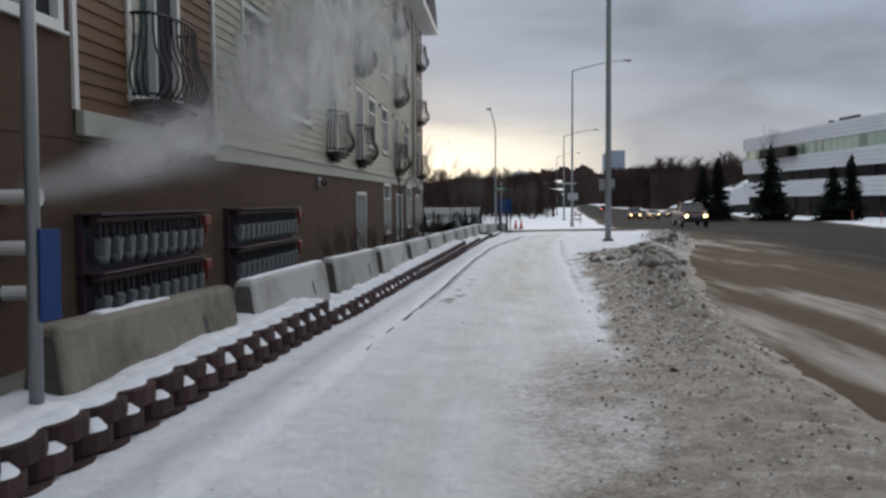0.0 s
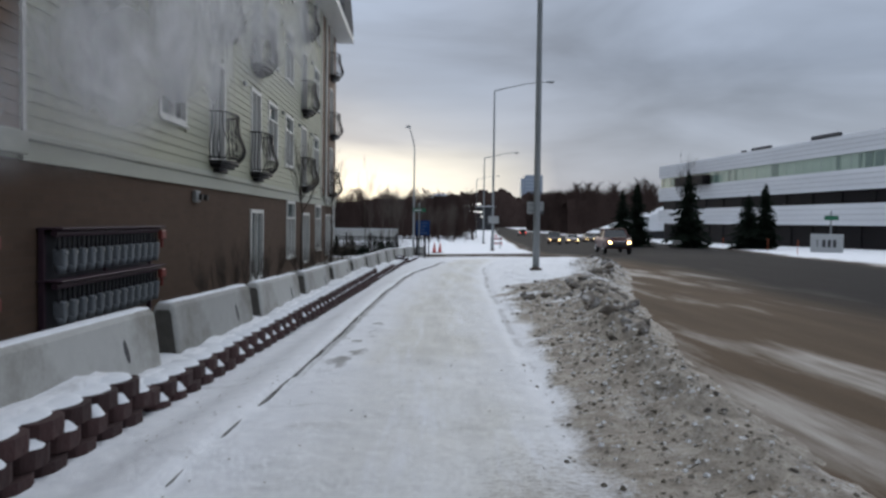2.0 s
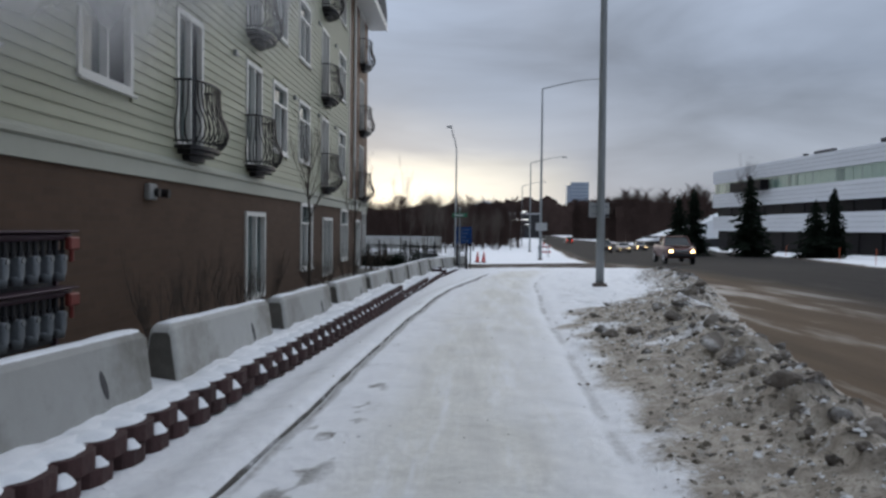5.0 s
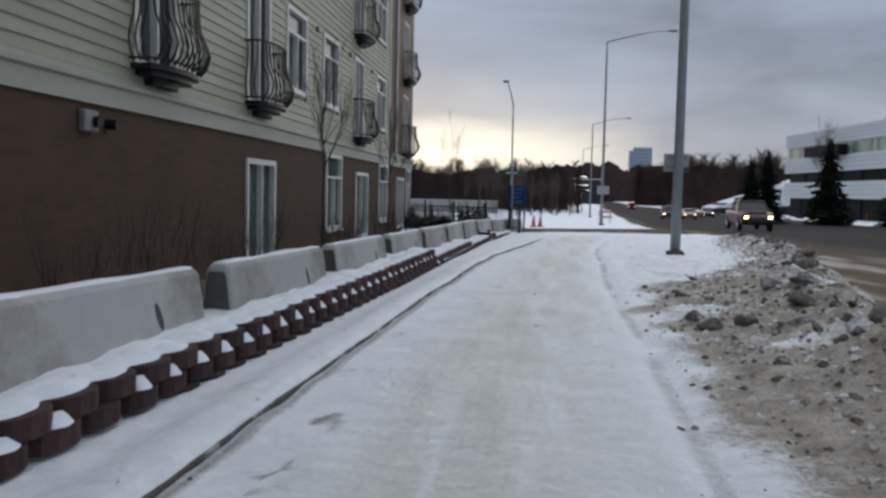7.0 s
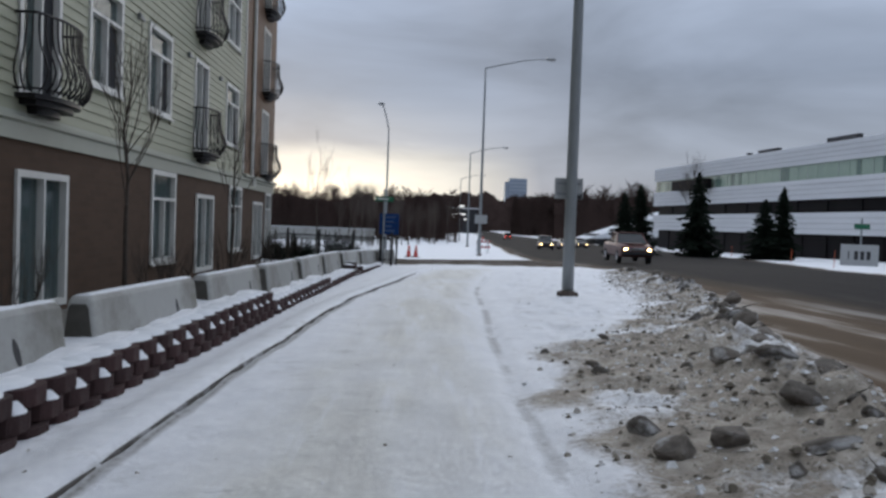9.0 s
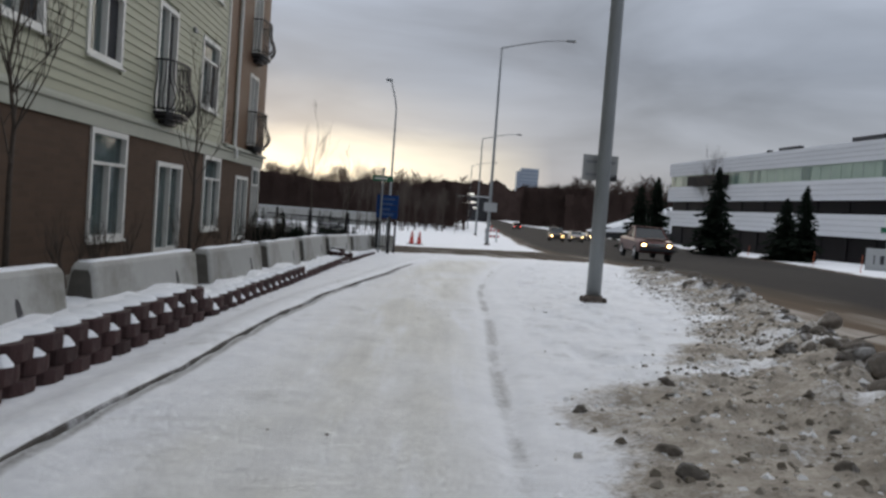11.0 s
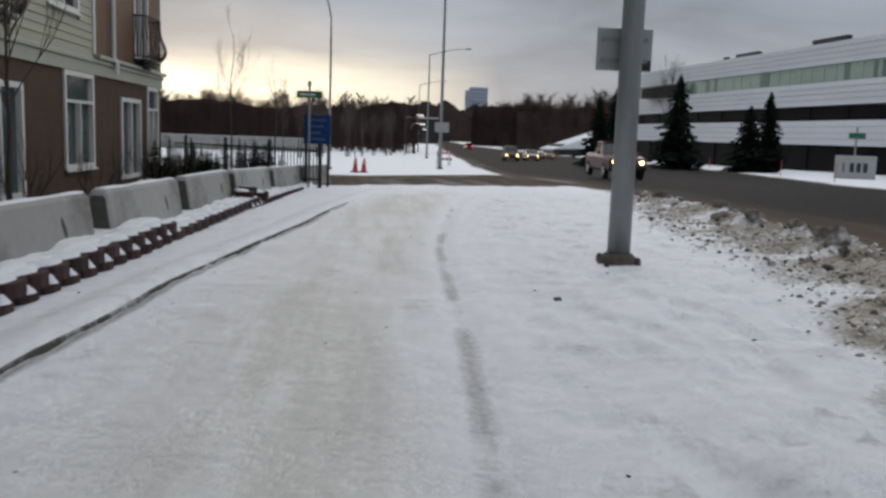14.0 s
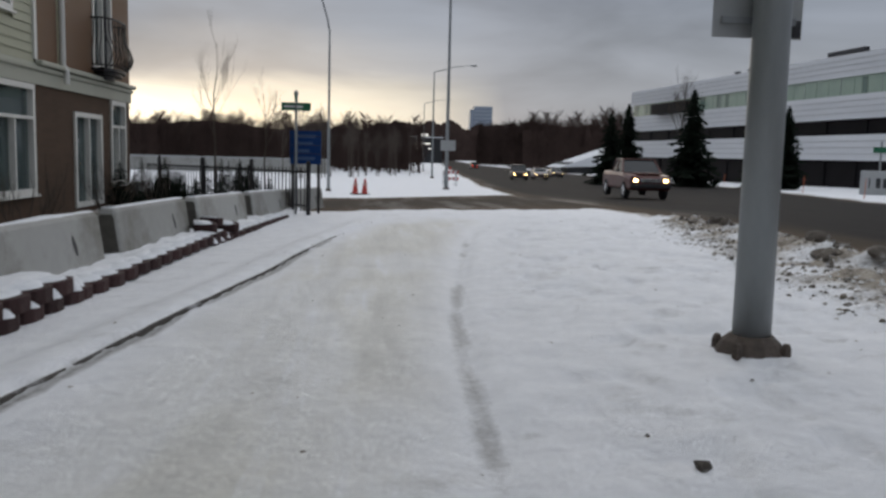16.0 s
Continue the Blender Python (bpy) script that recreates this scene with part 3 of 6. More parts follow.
def build_kerb():
    bm = bmesh.new()
    rows = []
    for y in np.arange(9.0, 41.5, 0.12):
        x = lerp(y, KERB) + 0.008 * noise.noise((y * 0.35, 3, 1)) + 0.004 * noise.noise((y * 3.1, 5, 2))
        z = sum(height(lerp(y, KERB) + 0.16, y + d) for d in (-0.6, -0.3, 0, 0.3, 0.6)) / 5
        h = (0.032 + 0.014 * noise.noise((y * 0.6, 8, 2)) + 0.006 * noise.noise((y * 3.0, 8, 2))) * min(1.0, (y - 8.4) / 6, (42.5 - y) / 5)
        rows.append([bm.verts.new(p) for p in ((x - 0.06, y, z - 0.1), (x - 0.035, y, z + h - 0.030), (x + 0.012, y, z + h), (x + 0.022, y, z + h - 0.010), (x + 0.030, y, z - 0.1))])
    for a, q in zip(rows, rows[1:]):
        for k in range(4):
            bm.faces.new((a[k], a[k + 1], q[k + 1], q[k]))
    bm.faces.new(rows[0]); bm.faces.new(rows[-1][::-1])
    ob = new("kerb", finish(bm, "kerb", KERBSTONE))
    tagged(ob, "dark kerb edge of the footway, patchy with snow", "kerb", kind="structure")


build_ground()
build_roads()
build_kerb()


# ---- apartment building ----
METER_GREY = surface("vent_grey", (0.20, 0.20, 0.19), (0.30, 0.30, 0.29), 6, 0.6, 0.1)
WALL_X = -4.43
FLOOR_H = 3.05
END_Y = 50.6
GROUND_OPEN = [("door", 28.41, 30.14), ("window", 34.63, 36.40), ("door", 38.42, 40.30), ("window", 42.45, 44.25), ("door", 46.45, 48.22), ("window", 49.0, 50.15)]
UPPER_OPEN = [("window", 8.75, 10.15), ("door", 11.80, 13.50), ("window", 16.60, 18.35), ("window", 20.25, 21.95), ("door", 23.90, 25.25), ("door", 28.40, 29.75), ("window", 30.95, 32.55),
              ("window", 34.20, 35.85), ("door", 38.00, 39.35), ("window", 41.65, 43.40), ("door", 47.75, 49.10)]


def opening_rects():
    out = []
    for kind, a, b in GROUND_OPEN:
        out.append((kind, a, b, -0.85 if kind == "door" else -0.44, 1.16 if kind == "door" else 1.56, 0))
    for f in range(3):
        for kind, a, b in UPPER_OPEN:
            out.append((kind, a, b, (2.25 if kind == "door" else 2.82) + f * FLOOR_H, 4.62 + f * FLOOR_H, f + 1))
    return out


OPENINGS = opening_rects()


def lattice(bm, x0, x1, ys, zs, solid):
    """One connected slab made of the cells of a grid that solid() says yes to."""
    ny, nz = len(ys) - 1, len(zs) - 1
    on = [[solid((ys[i] + ys[i + 1]) / 2, (zs[j] + zs[j + 1]) / 2) for j in range(nz)] for i in range(ny)]
    made = {}

    def v(k, i, j):
        if (k, i, j) not in made:
            made[k, i, j] = bm.verts.new(((x0, x1)[k], ys[i], zs[j]))
        return made[k, i, j]

    def has(i, j):
        return 0 <= i < ny and 0 <= j < nz and on[i][j]
    for i in range(ny):
        for j in range(nz):
            if not on[i][j]:
                continue
            bm.faces.new((v(1, i, j), v(1, i + 1, j), v(1, i + 1, j + 1), v(1, i, j + 1)))
            bm.faces.new((v(0, i, j), v(0, i, j + 1), v(0, i + 1, j + 1), v(0, i + 1, j)))
            for di, dj, p, q in ((-1, 0, (i, j), (i, j + 1)), (1, 0, (i + 1, j), (i + 1, j + 1)), (0, -1, (i, j), (i + 1, j)), (0, 1, (i, j + 1), (i + 1, j + 1))):
                if not has(i + di, j + dj):
                    bm.faces.new((v(0, *p), v(1, *p), v(1, *q), v(0, *q)))


def panel(bm, x0, x1, y0, y1, z0, z1):
    """A wall of that thickness with the openings left out."""
    rects = [(a, b, c, d) for _, a, b, c, d, _ in OPENINGS if b > y0 and a < y1 and d > z0 and c < z1]
    ys = sorted({y0, y1, *[min(max(v, y0), y1) for r in rects for v in r[:2]]})
    zs = sorted({z0, z1, *[min(max(v, z0), z1) for r in rects for v in r[2:]]})
    lattice(bm, x0, x1, ys, zs, lambda y, z: not any(a < y < b and c < z < d for a, b, c, d in rects))


def window_part(house, kind, a, b, c, d, floor):
    """White frame with mullions; panes, a drawn curtain and a dark screen behind."""
    bm = bmesh.new()
    w = 0.075
    mid = (a + b) / 2
    top = d - w
    panes = []
    if kind == "window":
        tz = c + (d - c) * 0.70
        panes.append((a + w, b - w, tz + 0.03, top))
        top = tz - 0.03
    panes += [(a + w, mid - 0.03, c + w, top), (mid + 0.03, b - w, c + w, top)]
    ys = sorted({a - 0.03, b + 0.03, *[v for p in panes for v in p[:2]]})
    zs = sorted({c - 0.03, d + 0.03, *[v for p in panes for v in p[2:]]})
    lattice(bm, -0.13, 0.045, ys, zs, lambda y, z: not any(p[0] < y < p[1] and p[2] < z < p[3] for p in panes))
    fr = part("door" if kind == "door" else "window", bm, TRIM, house, "white sliding patio door" if kind == "door" else "white window with a transom over two sashes")
    if kind == "window":
        k = bmesh.new(); box(k, 0.047, 0.10, a - 0.06, b + 0.06, c - 0.075, c - 0.032); bevel(k, 0.008)
        part("window_sill", k, TRIM, fr)
    for y0, y1, z0, z1 in panes:
        g = bmesh.new()
        box(g, -0.075, -0.065, y0, y1, z0, z1)
        part("pane", g, PANE, fr).visible_shadow = False
    k = bmesh.new()
    n = max(6, int((b - a) / 0.085))
    for i in range(n):
        y = a + (b - a) * i / n
        if floor and y > mid and kind == "door":
            continue
        # upper floors: strips in the right transom stand in for reflected sky
        box(k, -0.22, -0.19, y, y + 0.08, top if floor and y > mid else c + 0.02, d - 0.02, Matrix.Translation((0.012 * math.sin(i * 2.1), 0, 0)))
    part("curtain", k, CURTAIN, fr, "pale hanging blinds")
    if floor:
        # screen colour also carries the dim interior behind the sash
        k = bmesh.new()
        box(k, -0.062, -0.056, mid + 0.03, b - w, c + w, top)
        part("insect_screen", k, BLIND, fr, "dark mesh screen over one sash")
    return fr


def balcony_part(house):
    """Juliet balcony of black iron: bowed in plan, with bars that belly out near the foot."""
    W, D = 1.60, 0.46

    def bow(s):
        return D * (0.62 + 0.38 * math.sin(math.pi * s) ** 0.7)
    bm = bmesh.new()
    for k, z0, z1 in ((1.0, -0.07, 0.0), (0.82, -0.15, -0.07), (0.5, -0.25, -0.15)):
        plan = [(0.0, 0.0)] + [(bow(i / 10), W * i / 10) for i in range(11)] + [(0.0, W)]
        lo, hi = ([bm.verts.new((x * k, W / 2 + (y - W / 2) * k, z)) for x, y in plan] for z in (z0, z1))
        for i in range(len(plan)):
            j = (i + 1) % len(plan)
            bm.faces.new((lo[i], lo[j], hi[j], hi[i]))
        bm.faces.new(lo[::-1]); bm.faces.new(hi)
    slab = part("balcony", bm, IRON, house, "black wrought iron balcony with bellied bars")
    belly = [(0.02, 0.02), (0.14, 0.12), (0.30, 0.165), (0.46, 0.12), (0.66, 0.03), (0.88, 0.0), (1.10, 0.0)]
    for z, r, nm in ((1.11, 0.022, "top_rail"), (0.06, 0.016, "bottom_rail")):
        bm = bmesh.new()
        o = 0.03 if z < 1 else 0
        tube(bm, [(0, -o, z)] + [(bow(i / 10) + o, W * i / 10 - o + 0.2 * o * i, z) for i in range(11)] + [(0, W + o, z)], r, 6)
        part(nm, bm, IRON, slab)
    front = bmesh.new()
    tube(front, [(0.0 + o, 0, z) for z, o in belly], 0.014, 4)
    fm = finish(front, "baluster", IRON)
    for i in range(14):
        q = 0.02 + 0.96 * i / 13
        part("baluster", fm, IRON, slab, at=pose(bow(q), W * q, 0, 0, 0, 30 * (q - 0.5)))
    for i in range(3):
        part("baluster", fm, IRON, slab, at=pose(D * (0.14 + 0.19 * i), 0, 0, 0, 0, -90))
        part("baluster", fm, IRON, slab, at=pose(D * (0.14 + 0.19 * i), W, 0, 0, 0, 90))
    return slab


def lap_board(y0, y1, z, h):
    bm = bmesh.new()
    pr = [(-0.02, z), (0.024, z - 0.004), (0.026, z + 0.012), (0.004, z + h), (-0.02, z + h)]
    rings = [[bm.verts.new((x, y, zz)) for x, zz in pr] for y in (y0, y1)]
    for i in range(5):
        bm.faces.new((rings[0][i], rings[0][(i + 1) % 5], rings[1][(i + 1) % 5], rings[1][i]))
    bm.faces.new(rings[0]); bm.faces.new(rings[1][::-1])
    return bm


def board_runs(y0, y1, z, h):
    cuts = sorted((a - 0.035, b + 0.035) for _, a, b, c, d, _ in OPENINGS if c - 0.03 < z + h * 0.75 and d + 0.03 > z + h * 0.25 and b > y0 and a < y1)
    y, runs = y0, []
    for a, b in cuts:
        if a > y + 0.02:
            runs.append((y, a))
        y = max(y, b)
    if y1 > y + 0.02:
        runs.append((y, y1))
    return runs


def build_house():
    house = thing("apartment_building", pose(WALL_X, 0, 0), "four-storey apartment house, brown brick base under cream lap siding", "building")
    bm = bmesh.new(); panel(bm, -0.30, 0.0, -14, END_Y, -1.3, 1.62)
    part("wall", bm, BRICK, house, "brown brick ground floor wall")
    bm = bmesh.new(); panel(bm, -0.30, -0.03, 10.4, END_Y - 0.3, 1.62, 10.95)
    part("wall", bm, SIDING, house)
    bm = bmesh.new(); panel(bm, -0.30, 0.01, -14, 10.38, 1.62, 10.95)
    part("wall", bm, BRICK, house, "brown brick upper wall")
    bm = bmesh.new(); panel(bm, -0.028, 0.02, 45.8, END_Y, 2.06, 10.95)
    part("wall", bm, RUST, house, "reddish brown panelled corner bay")
    bm = bmesh.new(); box(bm, -14, -0.31, END_Y - 0.3, END_Y, -1.3, 10.95)
    part("wall", bm, BRICK, house)
    # core is coloured dark to stand for the unlit rooms behind the windows
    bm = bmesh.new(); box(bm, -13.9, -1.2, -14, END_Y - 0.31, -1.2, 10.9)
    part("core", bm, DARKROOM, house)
    # roof with a deep eave and a gabled dormer
    bm = bmesh.new()
    pr = [(0.85, 10.78), (0.85, 11.0), (-7.0, 14.2), (-14.8, 11.0), (-14.8, 10.78)]
    rings = [[bm.verts.new((x, y, z)) for x, z in pr] for y in (-15, END_Y + 0.8)]
    for i in range(5):
        bm.faces.new((rings[0][i], rings[0][(i + 1) % 5], rings[1][(i + 1) % 5], rings[1][i]))
    bm.faces.new(rings[0]); bm.faces.new(rings[1][::-1])
    part("roof", bm, SHINGLE, house)
    bm = bmesh.new(); box(bm, 0.0, 0.86, -15, END_Y + 0.82, 10.70, 10.78); box(bm, 0.852, 0.89, -15, END_Y + 0.84, 10.68, 11.02)
    part("eave", bm, TRIM, house, "pale soffit and fascia")
    bm = bmesh.new()
    for y0, y1 in ((45.9, END_Y + 0.5),):
        m = (y0 + y1) / 2
        a = [bm.verts.new((0.9, y, z)) for y, z in ((y0, 11.0), (y1, 11.0), (y1, 11.5), (m, 13.3), (y0, 11.5))]
        b = [bm.verts.new((-5.0, y, z)) for y, z in ((y0, 11.0), (y1, 11.0), (y1, 11.5), (m, 13.3), (y0, 11.5))]
        for i in range(5):
            bm.faces.new((a[i], a[(i + 1) % 5], b[(i + 1) % 5], b[i]))
        bm.faces.new(a); bm.faces.new(b[::-1])
    part("dormer", bm, SHINGLE, house, "dark gabled dormer at the corner")
    # belt course, ledges, corner boards, downpipe
    bm = bmesh.new()
    pr = [(-0.02, 1.60), (0.05, 1.60), (0.05, 1.84), (0.10, 1.87), (0.10, 1.93), (0.035, 1.95), (0.03, 2.0), (-0.02, 2.0)]
    rings = [[bm.verts.new((x, y, z)) for x, z in pr] for y in (14.95, END_Y + 0.06)]
    for i in range(8):
        bm.faces.new((rings[0][i], rings[0][(i + 1) % 8], rings[1][(i + 1) % 8], rings[1][i]))
    bm.faces.new(rings[0]); bm.faces.new(rings[1][::-1])
    part("belt_course", bm, BELT, house, "pale belt moulding between brick and siding")
    bm = bmesh.new(); box(bm, 0.012, 0.16, 44.4, END_Y + 0.16, 1.96, 2.06); bevel(bm, 0.02)
    part("cornice", bm, BELT, house)
    bm = bmesh.new(); box(bm, 0.012, 0.13, 10.40, 14.93, 1.66, 1.95); bevel(bm, 0.015)
    part("ledge", bm, BELT, house)
    for y0, y1, mat, lab in ((10.36, 10.46, TRIM, "white corner board"), (14.95, 15.04, TRIM, "white corner board"), (44.32, 44.44, TRIM, "white corner board"), (44.45, 45.5, RUST, "dark reddish pilaster")):
        bm = bmesh.new(); box(bm, 0.0, 0.05 if mat is TRIM else 0.035, y0, y1, 2.065 if y0 > 40 else 1.96, 10.69)
        part("corner_board" if mat is TRIM else "pilaster", bm, mat, house, lab)
    bm = bmesh.new(); tube(bm, [(0.09, 45.66, 10.7), (0.09, 45.66, 2.1), (0.16, 45.66, 1.95), (0.16, 45.66, 1.7)], 0.055, 8)
    part("downpipe", bm, TRIM, house, "white rainwater downpipe")
    for o in OPENINGS:
        window_part(house, *o)
    first = balcony_part(house)
    spots = [(c, 2.25 + f * FLOOR_H) for c in (12.65, 24.58, 29.08, 38.68, 48.42) for f in range(3)]
    for i, (c, z) in enumerate(spots):
        m = pose(0.02, c - 0.80, z)
        if i == 0:
            first.matrix_basis = m
        else:
            copy_thing(first, m)
    # lap siding, board by board; the rows high up stay one part
    high = bmesh.new()
    h = 0.172
    for y0, y1, mat in ((10.47, 14.94, RUST), (15.05, 44.31, SIDING)):
        z = 2.0 if mat is SIDING else 1.955
        while z < 10.6:
            for a, b in board_runs(y0, y1, z, h):
                if z < 7.2:
                    part("siding_board", lap_board(a, b, z, h), mat, house)
                elif mat is SIDING:
                    me = bpy.data.meshes.new("run"); t = lap_board(a, b, z, h); t.to_mesh(me); t.free(); high.from_mesh(me); bpy.data.meshes.remove(me)
            z += h
    tagged(part("upper_siding", high, SIDING, house), kind="stuff")
    # dryer and heating vents in the brick
    for y, z in ((22.7, 1.38),):
        bm = bmesh.new(); box(bm, 0.0, 0.10, y - 0.20, y + 0.12, z - 0.13, z + 0.13); bevel(bm, 0.02)
        v = part("vent", bm, METER_GREY, house, "grey vent hood with two dark outlets")
        for dy in (0.02, 0.45):
            bm = bmesh.new(); tube(bm, [(0.02, y + dy, z), (0.17, y + dy, z - 0.01)], 0.07, 12)
            part("outlet", bm, IRON, v)
    for z in (0.96, 0.46, 0.02):
        bm = bmesh.new(); tube(bm, [(0.0, 8.95, z), (0.34, 9.0, z)], 0.075, 12); tube(bm, [(0.30, 8.99, z), (0.38, 9.0, z)], 0.095, 12)
        part("exhaust_pipe", bm, TRIM, house, "white plastic exhaust pipe")
    # small light fixtures and cable boxes beside the balcony doors
    for f in range(3):
        for y in (27.3, 33.4, 37.2, 40.6):
            bm = bmesh.new(); box(bm, 0.02, 0.10, y, y + 0.14, 4.5 + f * FLOOR_H, 4.62 + f * FLOOR_H); box(bm, 0.02, 0.05, y + 0.17, y + 0.45, 4.54 + f * FLOOR_H, 4.60 + f * FLOOR_H); bevel(bm, 0.01)
            part("wall_lamp", bm, STEEL, house)
    return house


HOUSE = build_house()


# ---- gas meter banks on the brick ----
METER = surface("grey_meter", (0.12, 0.135, 0.15), (0.26, 0.28, 0.30), 8, 0.5, 0.1, metal=0.2)
MAROON = surface("maroon_pipe", (0.035, 0.020, 0.030), (0.07, 0.035, 0.05), 8, 0.6, 0.1)
REDTAG = surface("red_valve", (0.14, 0.022, 0.018), (0.22, 0.04, 0.03), 8, 0.5, 0.05)
DARK = surface("dark_grey", (0.02, 0.02, 0.022), (0.045, 0.045, 0.05), 8, 0.6, 0.1)


def meter_bank(y0, y1):
    bank = thing("gas_meter_bank", pose(WALL_X, y0, 0), "two-row bank of grey gas meters on brick wall", "gas meter", "meter banks")
    L = y1 - y0
    for z in (0.70, 0.02):
        bm = bmesh.new(); tube(bm, [(0.22, 0, z), (0.22, L, z)], 0.045, 8)
        part("header_pipe", bm, MAROON, bank)
        # added dark sheet for the dark gaps behind the meters; the rack is open
        bm = bmesh.new(); box(bm, 0.02, 0.05, 0.05, L - 0.05, z - 0.62, z + 0.02)
        part("dark_backing", bm, DARK, bank)
        bm = bmesh.new(); box(bm, 0.0, 0.34, -0.03, L + 0.03, z + 0.05, z + 0.075); bevel(bm, 0.008)
        part("shelf", bm, MAROON, bank, "dark shelf with a snowy rim")
    for y in (0.02, L / 2, L - 0.02):
        bm = bmesh.new(); box(bm, 0.02, 0.09, y - 0.03, y + 0.03, -0.9, 0.75)
        part("upright", bm, MAROON, bank)
    body = bmesh.new(); box(body, 0.12, 0.28, -0.062, 0.062, -0.44, -0.21); bevel(body, 0.025, 2); lathe(body, [(0.065, -0.53), (0.08, -0.45), (0.08, -0.42)], 12, (0.2, 0, 0))
    dial = bmesh.new(); tube(dial, [(0.27, 0, -0.25), (0.295, 0, -0.25)], 0.036, 12)
    pipes = bmesh.new()
    for s in (-0.075, 0.075):
        tube(pipes, [(0.21, s, 0.0), (0.21, s, -0.12), (0.21, s, -0.22)], 0.022, 6); tube(pipes, [(0.21, s, -0.16), (0.21, s, -0.20)], 0.036, 6)
    bodyM, dialM, pipesM = finish(body, "meter_body", METER, True), finish(dial, "dial", STEEL), finish(pipes, "riser", DARK)
    n = int(round(L / 0.33))
    for z in (0.70, 0.02):
        for i in range(n):
            b = part("meter", bodyM, METER, bank, at=pose(0, 0.22 + (L - 0.44) * i / (n - 1), z))
            part("dial", dialM, STEEL, b); part("riser", pipesM, DARK, b)
        bm = bmesh.new(); box(bm, 0.26, 0.34, L - 0.20, L + 0.05, z - 0.16, z + 0.0); bevel(bm, 0.02); tube(bm, [(0.3, L - 0.1, z - 0.1), (0.3, L - 0.1, z - 0.3)], 0.03, 6)
        part("valve", bm, REDTAG, bank, "red shut-off valve")
    return bank


meter_bank(10.35, 13.8)
meter_bank(15.4, 19.6)


# ---- concrete barriers ----
def barrier_x(y):
    return -2.10 + 0.043 * (y - 13) + 0.006 * max(0.0, y - 38.0) ** 2


BAR_TOP = ((0, 0.20), (6, 0.14), (9, 0.09), (13, 0.06), (20, -0.05), (33, -0.20), (40, -0.27), (47.5, -0.43), (51, -0.50))


# weathered end concrete, with the shade of the ends put into its colour
CONCRETE_END = surface("weathered_shaded_end", (0.055, 0.05, 0.042), (0.12, 0.112, 0.098), 5.0, 0.92, 0.5, fine=70, vary=0.15)


CONCRETE_OLD = surface("stained_concrete", (0.165, 0.148, 0.115), (0.27, 0.248, 0.205), 2.2, 0.92, 0.4, fine=70, stain=(0.10, 0.085, 0.06), stain_at=0.58)


